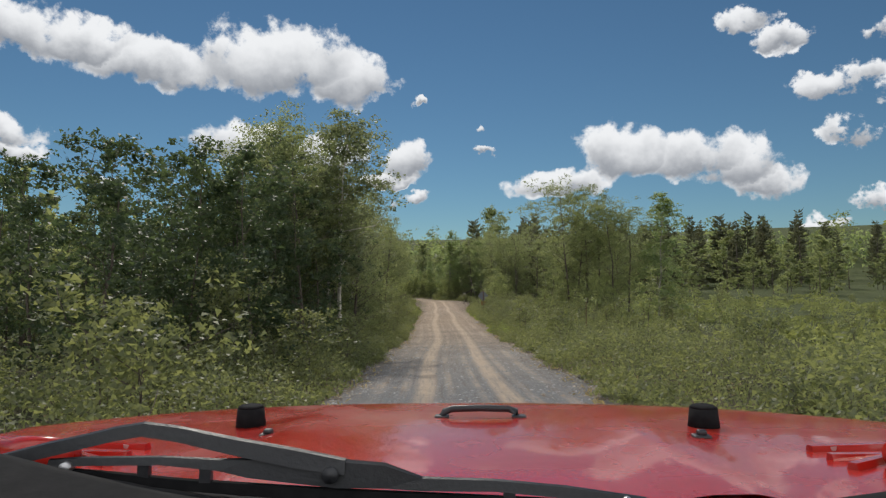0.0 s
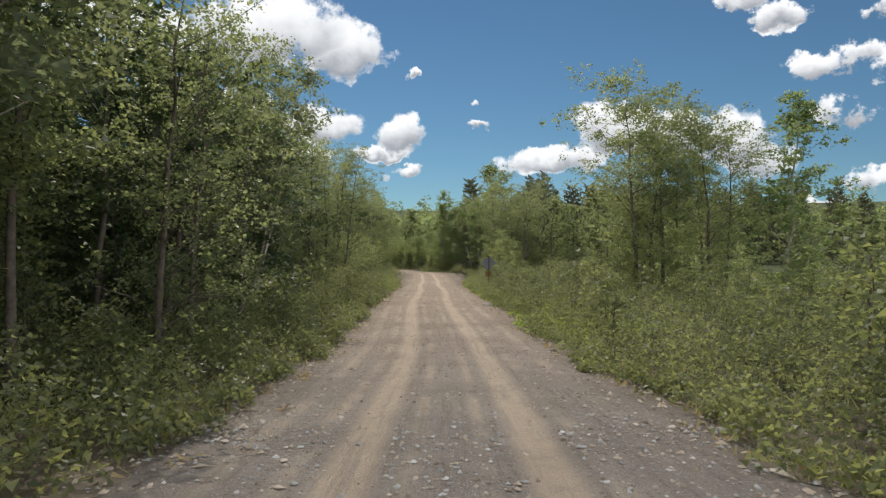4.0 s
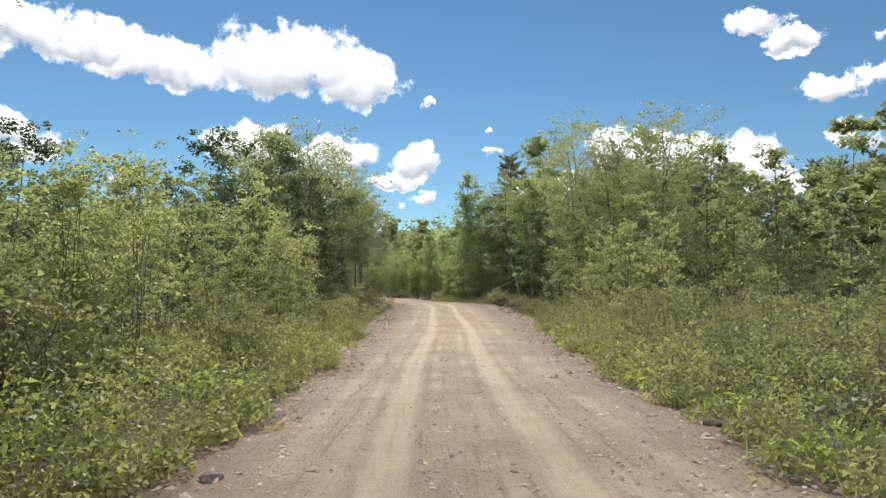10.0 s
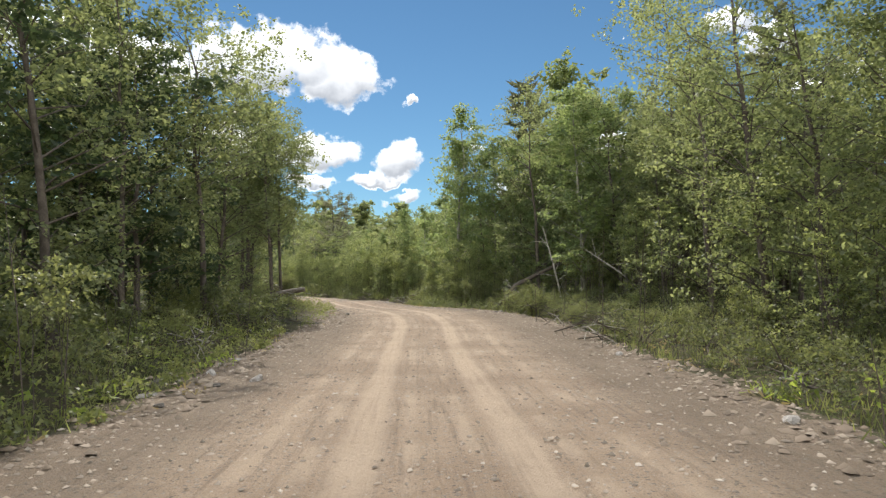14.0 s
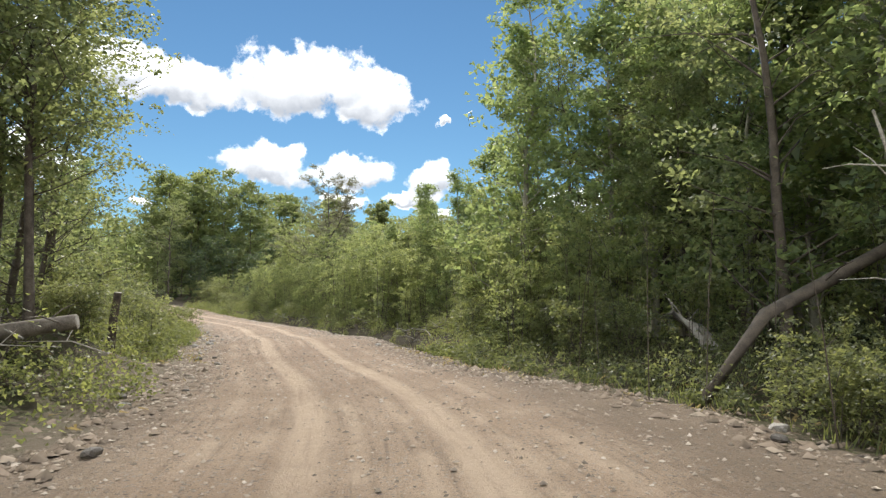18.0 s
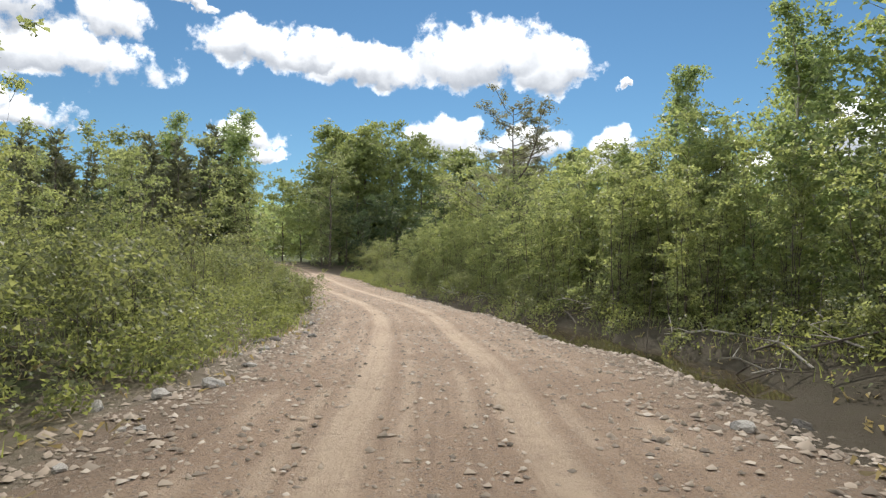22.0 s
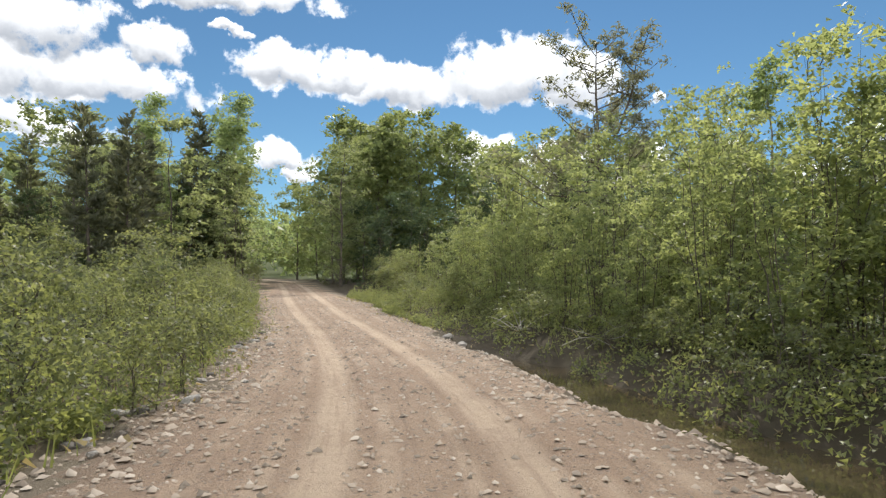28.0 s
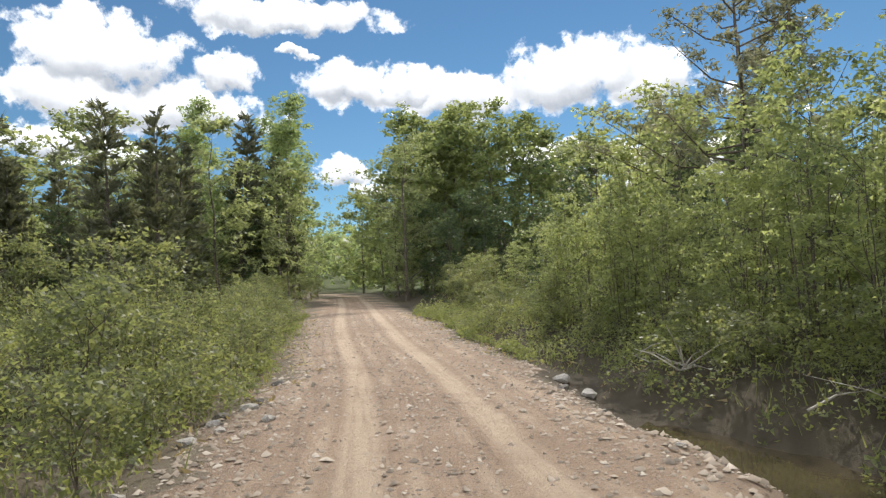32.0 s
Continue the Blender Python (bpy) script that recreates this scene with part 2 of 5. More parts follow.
def smooth_line(p, step=0.5):
    """Catmull-Rom through the points, sampled about every step."""
    q = np.vstack([2 * p[0] - p[1], p, 2 * p[-1] - p[-2]])
    res = []
    for i in range(1, len(q) - 2):
        k = max(2, int(np.linalg.norm(q[i + 1] - q[i]) / step))
        t = np.linspace(0, 1, k, endpoint=False)[:, None]
        res.append(0.5 * (2 * q[i] + (q[i + 1] - q[i - 1]) * t + (2 * q[i - 1] - 5 * q[i] + 4 * q[i + 1] - q[i + 2]) * t ** 2 + (3 * q[i] - q[i - 1] - 3 * q[i + 1] + q[i + 2]) * t ** 3))
    return np.vstack(res + [p[-1:]])


LINE = smooth_line(ROAD)
TAN = np.gradient(LINE[:, :2], axis=0)
TAN /= np.linalg.norm(TAN, axis=1)[:, None]


def beside(x, y):
    """For places in the plan: distance from the road's middle (to the right positive), its height there, and y of the foot."""
    x, y = np.atleast_1d(np.asarray(x, float)), np.atleast_1d(np.asarray(y, float))
    lat, hgt, foot = np.empty(x.shape), np.empty(x.shape), np.empty(x.shape)
    for a in range(0, x.size, 20000):
        px, py = x[a:a + 20000], y[a:a + 20000]
        i = ((px[:, None] - LINE[None, :, 0]) ** 2 + (py[:, None] - LINE[None, :, 1]) ** 2).argmin(1)
        rx, ry = px - LINE[i, 0], py - LINE[i, 1]
        s = rx * TAN[i, 1] - ry * TAN[i, 0]
        al = rx * TAN[i, 0] + ry * TAN[i, 1]
        d = np.hypot(rx, ry)
        lat[a:a + 20000] = np.where(np.abs(al) < 0.6, s, np.sign(s + 1e-9) * d)
        hgt[a:a + 20000], foot[a:a + 20000] = LINE[i, 2] + al.clip(-0.5, 0.5) * 0.0, LINE[i, 1]
    return lat, hgt, foot


def half_width(side, fy):
    """Half width of the bare road, by the y of its middle."""
    fy = np.asarray(fy, float)
    wob = 0.13 * np.sin(fy * 0.83 + side) + 0.10 * np.sin(fy * 2.07 + 1 + side * 2) + 0.05 * np.sin(fy * 4.7)
    if side < 0:
        return wob + np.interp(fy, [0, 40, 78, 88, 100, 116, 124, 132, 145, 158, 170, 185], [2.8, 2.7, 2.9, 3.3, 4.3, 4.8, 3.8, 3.2, 3.2, 2.7, 2.3, 2.2])
    return wob + np.interp(fy, [0, 40, 78, 90, 104, 118, 127, 134, 145, 152, 158, 170, 185], [2.7, 2.7, 2.9, 3.6, 4.8, 5.2, 4.6, 3.3, 3.2, 2.9, 2.45, 2.5, 2.4])


def waves(x, y, k):
    return (np.sin(x * k + 1.3 * np.sin(y * k * 0.7 + 2)) + np.sin(y * k * 1.13 + 1.7 * np.sin(x * k * 0.6 + 1)) + 0.6 * np.sin((x + y) * k * 2.3 + 1) + 0.5 * np.sin((x - 1.4 * y) * k * 3.1)) / 3.1


def ground_height(x, y):
    x, y = np.atleast_1d(np.asarray(x, float)), np.atleast_1d(np.asarray(y, float))
    lat, h, fy = beside(x, y)
    a = np.abs(lat)
    w = np.where(lat < 0, half_width(-1, fy), half_width(1, fy))
    e = a - w
    road = 0.05 * (1 - (a / w).clip(0, 1) ** 2) + 0.012 * waves(x, y, 3.1) + 0.006 * waves(x, y, 9.0)
    for r in (-0.95, 0.75):
        road = road - 0.045 * np.exp(-((lat - r - 0.12 * np.sin(fy * 0.21)) / 0.20) ** 2) * (1 + 0.5 * np.sin(fy * 0.9))
    bank = np.where(lat < 0, np.interp(fy, [0, 70, 95, 120, 128, 150, 170], [0.15, 0.15, 0.5, 0.7, 0.45, 0.5, 0.6]), np.interp(fy, [0, 60, 100, 125, 140, 170], [-0.1, -0.05, 0.55, 0.7, 0.2, 0.25]))
    wet = np.where(lat > 0, np.exp(-((fy - 153.5) / 12.0) ** 4) * (1 + 0.35 * waves(x, y, 1.1)), 0.0)
    dip = np.where(lat < 0, 0.12, 0.16) + 0.55 * wet
    out = -dip * np.exp(-((e - 1.3) / (0.85 + 0.25 * wet)) ** 2) + bank * (1 / (1 + np.exp(-(e - 3.4) * 1.5))) + (0.10 * waves(x, y, 0.9) * (e / 2).clip(0, 1) + 0.35 * waves(x, y, 0.13) * (e / 12).clip(0, 1)) * np.exp(-(a / 45) ** 2)
    t = (e / 0.7 + 0.3).clip(0, 1)
    far = 1 - np.exp(-((a - 40).clip(0) / 150) ** 2)
    slope = (a - 20).clip(0) * np.where(lat > 0, 0.012, 0.012)
    hill = 33.0 / (1 + np.exp(-(np.hypot(x + 10, y - 130) - 265) / 30)) / (1 + np.exp(-(y - 150) / 25))
    heap = 1.15 * np.exp(-((x + 7.9) / 1.9) ** 2 - ((y - 131.4) / 2.9) ** 2)
    return h + hill + heap + road * (1 - t) + out * t + slope * (1 - far * 0.3)


def mesh_of(name, verts, faces, mat, smooth=False):
    """A mesh from arrays: verts (n, 3), faces (m, 3) or (m, 4)."""
    me = bpy.data.meshes.new(name)
    verts, faces = np.asarray(verts, np.float32), np.asarray(faces, np.int32)
    k = faces.shape[1]
    me.vertices.add(len(verts)), me.loops.add(faces.size), me.polygons.add(len(faces))
    me.vertices.foreach_set("co", verts.ravel())
    me.loops.foreach_set("vertex_index", faces.ravel())
    me.polygons.foreach_set("loop_start", np.arange(0, faces.size, k, dtype=np.int32))
    if smooth:
        me.polygons.foreach_set("use_smooth", np.ones(len(faces), bool))
    me.materials.append(mat)
    me.update(calc_edges=True)
    return me


def spread(lo, hi, step, far, grow=1.18):
    core = list(np.arange(lo, hi + 1e-6, step))
    s, v = step, hi
    right = []
    while v < far:
        s *= grow
        v += s
        right.append(v)
    s, v = step, lo
    left = []
    while v > -far:
        s *= grow
        v -= s
        left.append(v)
    return np.array(left[::-1] + core + right)


def road_material(name, ground=False):
    m, n, o = material(name)
    pos = n.add("ShaderNodeNewGeometry").outputs["Position"]
    at = n.add("ShaderNodeAttribute", attribute_name="lat").outputs["Fac"]
    al = n.add("ShaderNodeAttribute", attribute_name="along").outputs["Fac"]
    n1, n2, n3 = n.noise(0.45, 5.0, 0.6, pos), n.noise(5.0, 5.0, 0.65, pos), n.noise(70.0, 4.0, 0.75, pos)
    vo = n.add("ShaderNodeTexVoronoi")
    n.put(vo, "Scale", 34.0), n.put(vo, "Vector", pos)
    vo2 = n.add("ShaderNodeTexVoronoi")
    n.put(vo2, "Scale", 15.0), n.put(vo2, "Vector", pos)
    peb = n.add("ShaderNodeSeparateColor")
    n.put(peb, 0, vo.outputs["Color"])
    if ground:
        col = n.mix(n.ramp(n1, 0.35, 0.65), c4(0.055, 0.048, 0.03), c4(0.10, 0.085, 0.05))
        col = n.mix(n.ramp(n2, 0.45, 0.62), col, c4(0.06, 0.075, 0.025))
        col = n.mix(n.ramp(n3, 0.52, 0.7), col, c4(0.20, 0.16, 0.095))
        away = n.ramp(n.math("ABSOLUTE", at), 9.0, 22.0)
        col = n.mix(n.math("MULTIPLY", away, 0.8), col, n.mix(n2, c4(0.05, 0.068, 0.022), c4(0.10, 0.12, 0.045)))
        # dark wet mud along the ditch
        mud = n.math("MULTIPLY", n.ramp(al, 135.0, 141.0), n.math("MULTIPLY", n.ramp(at, 2.3, 3.1), n.ramp(at, 8.0, 6.0)))
        # bare dirt runs out past the road
        bare = n.math("MULTIPLY", n.ramp(n.math("ADD", n.math("ABSOLUTE", at), n.math("MULTIPLY", n2, 3.0)), 7.2, 4.9), 0.85)
        col = n.mix(bare, col, n.mix(n3, c4(0.17, 0.135, 0.10), c4(0.30, 0.25, 0.19)))
        col = n.mix(n.math("MULTIPLY", mud, 0.85), col, n.mix(n2, c4(0.045, 0.036, 0.026), c4(0.095, 0.078, 0.055)))
    else:
        dirt = n.mix(n.ramp(n1, 0.3, 0.7), c4(0.36, 0.262, 0.185), c4(0.48, 0.362, 0.262))
        gravel = n.mix(n.ramp(n1, 0.3, 0.7), c4(0.22, 0.205, 0.195), c4(0.31, 0.285, 0.262))
        col = n.mix(n.ramp(al, 13.0, 60.0), gravel, dirt)
        # cloud shade over the start, put into the colour as a blue-grey tone
        col = n.mix(n.ramp(al, 24.0, 9.0), col, n.mix(n2, c4(0.15, 0.16, 0.175), c4(0.25, 0.26, 0.275)))
        # stones of many greys between the tracks
        st = n.mix(peb.outputs[0], c4(0.07, 0.065, 0.06), c4(0.52, 0.47, 0.41))
        wav = n.math("MULTIPLY", n.math("SINE", n.math("MULTIPLY", al, 0.21)), 0.12)
        l2 = n.math("SUBTRACT", at, wav)
        tr = n.math("MAXIMUM", n.ramp(n.math("ABSOLUTE", n.math("ADD", l2, 0.95)), 0.34, 0.10), n.ramp(n.math("ABSOLUTE", n.math("SUBTRACT", l2, 0.75)), 0.34, 0.10))
        # fainter wheel lines beside the main ones, and long streaks drawn out by the tyres
        for off, wide in ((-1.42, 0.16), (-0.42, 0.13), (0.22, 0.12), (1.22, 0.15), (-2.0, 0.2), (1.9, 0.2)):
            tr = n.math("MAXIMUM", tr, n.math("MULTIPLY", n.ramp(n.math("ABSOLUTE", n.math("SUBTRACT", l2, off)), wide, 0.03), n.ramp(n1, 0.4, 0.6, 0.1, 0.6)))
        lane = n.add("ShaderNodeCombineXYZ")
        n.put(lane, 0, n.math("MULTIPLY", l2, 9.0)), n.put(lane, 1, n.math("MULTIPLY", al, 0.45))
        streak = n.noise(1.0, 5.0, 0.65, lane.outputs[0])
        tr = n.math("MULTIPLY", tr, n.ramp(streak, 0.30, 0.56, 0.35, 1.0))
        tr = n.math("MULTIPLY", tr, n.math("MULTIPLY", n.ramp(n2, 0.2, 0.55, 0.55, 1.0), n.ramp(n1, 0.25, 0.6, 0.65, 1.0)))
        stony = n.math("MULTIPLY", n.ramp(n.math("ADD", vo.outputs["Distance"], n.math("MULTIPLY", n2, 0.5)), 0.72, 0.35), n.math("SUBTRACT", 1.0, n.math("MULTIPLY", tr, 0.85)))
        col = n.mix(n.math("MULTIPLY", stony, 0.8), col, st)
        pb2 = n.add("ShaderNodeSeparateColor")
        n.put(pb2, 0, vo2.outputs["Color"])
        big = n.math("MULTIPLY", n.ramp(vo2.outputs["Distance"], 0.42, 0.22), n.math("MULTIPLY", n.ramp(pb2.outputs[1], 0.45, 0.6), n.math("SUBTRACT", 1.0, tr)))
        col = n.mix(n.math("MULTIPLY", big, 0.7), col, n.mix(pb2.outputs[0], c4(0.10, 0.092, 0.085), c4(0.42, 0.38, 0.33)))
        col = n.mix(n.ramp(n3, 0.5, 0.75), col, c4(0.16, 0.125, 0.098))
        col = n.mix(n.math("MULTIPLY", n.ramp(streak, 0.5, 0.68), 0.45), col, c4(0.17, 0.13, 0.10))
        # redder, stonier dirt past the bend
        col = n.mix(n.math("MULTIPLY", n.ramp(al, 124.0, 140.0), 0.35), col, n.mix(n2, c4(0.24, 0.15, 0.105), c4(0.40, 0.275, 0.20)))
        col = n.mix(n.math("MULTIPLY", tr, 0.85), col, c4(0.56, 0.44, 0.33))
        # darker towards the edges
        col = n.mix(n.math("MULTIPLY", n.ramp(n.math("ADD", n.math("ABSOLUTE", at), n.math("MULTIPLY", n2, 1.4)), 2.6, 4.0), 0.55), col, c4(0.14, 0.115, 0.088))
    p = n.add("ShaderNodeBsdfPrincipled")
    n.put(p, "Base Color", col), n.put(p, "Roughness", 0.95), n.put(p, "Specular IOR Level", 0.2)
    b1 = n.add("ShaderNodeBump")
    n4 = n.noise(190.0, 3.0, 0.7, pos)
    hgt = n.math("ADD", n.math("MULTIPLY", n.math("SUBTRACT", 1.0, vo.outputs["Distance"]), 0.25), n.math("ADD", n.math("MULTIPLY", n2, 0.5), n.math("ADD", n.math("MULTIPLY", n3, 0.6), n.math("MULTIPLY", n4, 0.25))))
    n.put(b1, "Strength", 1.0), n.put(b1, "Distance", 0.04), n.put(b1, "Height", hgt)
    n.put(p, "Normal", b1.outputs[0])
    n.t.links.new(p.outputs[0], o.inputs[0])
    return m


GROUND_MAT, ROAD_MAT = road_material("forest_floor", True), road_material("gravel_and_dirt")
gx, gy = spread(-22.0, 8.0, 0.36, 620.0), spread(-3.0, 176.0, 0.42, 900.0)
GX, GY = np.meshgrid(gx, gy)
gxf, gyf = GX.ravel(), GY.ravel()
GZ = ground_height(gxf, gyf)
g_lat, g_h, g_foot = beside(gxf, gyf)
idx = np.arange(GX.size).reshape(GX.shape)
quads = np.stack([idx[:-1, :-1], idx[:-1, 1:], idx[1:, 1:], idx[1:, :-1]], -1).reshape(-1, 4)
edge = np.where(g_lat < 0, half_width(-1, g_foot), half_width(1, g_foot)) + 0.35 * waves(gxf, gyf, 1.6)
on_road = ((np.abs(g_lat) < edge)[quads].sum(1) >= 2)


def sheet(name, sel, mat):
    used, inv = np.unique(quads[sel], return_inverse=True)
    me = mesh_of(name, np.stack([gxf[used], gyf[used], GZ[used]], 1), inv.reshape(-1, 4), mat, True)
    me.attributes.new("lat", "FLOAT", "POINT").data.foreach_set("value", g_lat[used].astype(np.float32))
    me.attributes.new("along", "FLOAT", "POINT").data.foreach_set("value", gyf[used].astype(np.float32))
    return new(name, me)


tagged(sheet("ground", ~on_road, GROUND_MAT), "brown and green forest floor with leaf litter and bare dirt", "ground", kind="structure")
tagged(sheet("road", on_road, ROAD_MAT), "unpaved gravel and dirt track with two pale wheel ruts", "road", kind="structure")


def zg(x, y):
    return float(ground_height(x, y)[0])

# ---- plants ----
class Tubes:
    """Tapered round limbs gathered into one mesh."""

    def __init__(self, sides=6):
        self.v, self.f, self.n = [], [], sides

    def add(self, pts, radii):
        pts = [Vector(p) for p in pts]
        base = len(self.v)
        for i, (p, r) in enumerate(zip(pts, radii)):
            d = (pts[min(i + 1, len(pts) - 1)] - pts[max(i - 1, 0)]).normalized()
            a = d.orthogonal().normalized()
            b = d.cross(a)
            for k in range(self.n):
                t = 2 * math.pi * k / self.n
                self.v.append(p + (a * math.cos(t) + b * math.sin(t)) * r)
        for i in range(len(pts) - 1):
            for k in range(self.n):
                q, r = base + i * self.n + k, base + i * self.n + (k + 1) % self.n
                self.f.append((q, r, r + self.n, q + self.n))

    def mesh(self, name, mat):
        return mesh_of(name, [tuple(v) for v in self.v], self.f, mat, True)


def leaf_mesh(name, c, size, mat, rng, up=0.5, slim=0.55, droop=0.2, tri=False):
    """One folded four-cornered leaf at each place, or a plain three-cornered one (tri) for what stays far or dense."""
    c = np.asarray(c, float)
    k = len(c)
    size = np.broadcast_to(np.asarray(size, float), (k,)) * rng.uniform(0.65, 1.3, k)
    nrm = rng.normal(size=(k, 3))
    nrm[:, 2] = np.abs(nrm[:, 2]) + up
    nrm /= np.linalg.norm(nrm, axis=1)[:, None]
    d = rng.normal(size=(k, 3))
    d[:, 2] -= droop
    d -= nrm * (d * nrm).sum(1)[:, None]
    d /= np.linalg.norm(d, axis=1)[:, None]
    s = np.cross(nrm, d)
    L, w = size[:, None], size[:, None] * slim
    base, tip = c - d * L * 0.5, c + d * L * 0.5 - nrm * L * 0.10
    lft, rgt = c - d * L * 0.05 + s * w * 0.5 + nrm * L * 0.10, c - d * L * 0.05 - s * w * 0.5 + nrm * L * 0.10
    if tri:
        v = np.stack([base - s * w * 0.62, base + s * w * 0.62, tip + d * L * 0.15], 1).reshape(-1, 3)
        return mesh_of(name, v, np.arange(3 * k).reshape(k, 3), mat)
    v = np.stack([base, rgt, tip, lft], 1).reshape(-1, 3)
    return mesh_of(name, v, np.arange(4 * k).reshape(k, 4), mat)


def part(name, me, parent, label=""):
    ob = new(name, me)
    ob.parent = parent
    return tagged(ob, label)


def thing(name, label, category, group=""):
    return tagged(new(name), label, category, group)


def grow(rng, h, crown_low, radius, limbs, clusters, per, lean=0.04, spread_up=0.7, stems=1, trunk_r=None, shape="round", sides=6, tight=1.0):
    """Trunk, limbs and the places of the leaves of a tree of height h. Returns tubes and points."""
    tb, pts = Tubes(sides), []
    trunk_r = trunk_r or h * 0.0105
    tips = []
    for s in range(stems):
        ang = rng.uniform(0, 6.28)
        off = Vector((math.cos(ang), math.sin(ang), 0)) * (0.0 if stems == 1 else rng.uniform(0.1, 0.35))
        tilt = Vector((rng.normal(0, lean), rng.normal(0, lean), 0)) + (off * 0.28 if stems > 1 else Vector((0, 0, 0)))
        hs = h * (1 if s == 0 else rng.uniform(0.75, 0.97))
        line = [off - Vector((0, 0, 0.25))]
        for i in range(1, 9):
            line.append(off + Vector((0, 0, hs * i / 8)) + tilt * hs * i / 8 + Vector((rng.normal(0, 0.012), rng.normal(0, 0.012), 0)) * hs * (i / 8))
        rad = [trunk_r * (1.25 if i == 0 else 1 - 0.93 * i / 8) / (1 if stems == 1 else 1.4) for i in range(9)]
        tb.add(line, rad)
        for j in range(limbs // stems):
            f = crown_low + (0.97 - crown_low) * ((j + rng.uniform(0, 1)) / (limbs / stems))
            k = min(int(f * 8), 7)
            p0 = line[k].lerp(line[k + 1], f * 8 - k)
            g = (f - crown_low) / (1 - crown_low)
            if shape == "round":
                reach = radius * (0.35 + 1.0 * math.sin(math.pi * min(1, 0.18 + g * 0.80)) ** 0.8) * rng.uniform(0.55, 1.1) * 0.8
            elif shape == "column":
                reach = radius * (1.05 - 0.75 * g ** 2) * rng.uniform(0.5, 1.1)
            else:
                reach = radius * (1.08 - g) * rng.uniform(0.65, 1.1)
            an = rng.uniform(0, 6.28)
            up = spread_up * rng.uniform(0.4, 1.3)
            d = Vector((math.cos(an), math.sin(an), up)).normalized()
            p1 = p0 + d * reach * 0.5 + Vector((rng.normal(0, 0.09), rng.normal(0, 0.09), rng.normal(0.03, 0.08))) * reach
            p2 = p0 + d * reach + Vector((rng.normal(0, 0.1), rng.normal(0, 0.1), rng.normal(0, 0.1))) * reach
            r0 = max(0.010, trunk_r * 0.30 * (1 - 0.7 * f))
            tb.add([p0, p1, p2], [r0, r0 * 0.6, 0.006])
            tips += [(p0.lerp(p2, q), reach) for q in (0.45, 0.62, 0.78, 0.9, 1.0)]
            tips += [(p2, reach)] * 2
        tips += [(line[-1], radius * 0.4)] * 3
    for c in range(clusters):
        p, reach = tips[rng.integers(len(tips))]
        s = 0.15 * reach + 0.12
        cc = np.array(p) + rng.normal(0, 1, 3) * s * np.array([1, 1, 0.75])
        m = rng.integers(per // 2, per * 3 // 2 + 1)
        pts.append(cc + rng.normal(0, 1, (m, 3)) * np.array([0.20, 0.20, 0.11]) * (0.55 + 0.12 * radius) * tight)
    return tb, np.vstack(pts)


class Kind:
    """A few grown forms of one plant, set out as separate things."""

    def __init__(self, name, label, category, group, forms, height):
        self.name, self.label, self.category, self.group, self.forms, self.height = name, label, category, group, forms, height
        self.seed = np.random.default_rng(len(name) * 7 + len(label))
        self.first = {}

    def put(self, x, y, h, form=None, turn=None, label="", lean=0.0, sink=0.06):
        i = int(self.seed.integers(len(self.forms))) if form is None else form
        if i not in self.first:
            e = thing(self.name, self.label, self.category, self.group)
            for nm, me, lb in self.forms[i]:
                part(nm, me, e, lb)
            self.first[i] = e
            ob = e
        else:
            ob = None
        s = h / self.height
        k = s * float(self.seed.uniform(0.88, 1.15))
        turn = float(self.seed.uniform(0, 6.28)) if turn is None else turn
        m = Matrix.LocRotScale((x, y, zg(x, y) - sink), Euler((float(self.seed.normal(0, 0.03)), float(self.seed.normal(0, 0.03)) + lean, turn)), (k, k, s))
        if ob is None:
            f = self.first[i]
            ob = copy_thing(f, m @ Matrix.Diagonal((1 / f.scale[0], 1 / f.scale[1], 1 / f.scale[2], 1)))
        else:
            ob.matrix_basis = m
        if label:
            tagged(ob, label)
        return ob


def tree_forms(tag, count, mat, bark, size, seed, slim=0.6, up=0.5, tri=False, **kw):
    res = []
    for i in range(count):
        rng = np.random.default_rng(seed + i)
        tb, pts = grow(rng, **kw)
        res.append([("trunk", tb.mesh("trunk_" + tag, bark), ""), ("crown", leaf_mesh("crown_" + tag, pts, size, mat, rng, up, slim, 0.2, tri), "")])
    return res


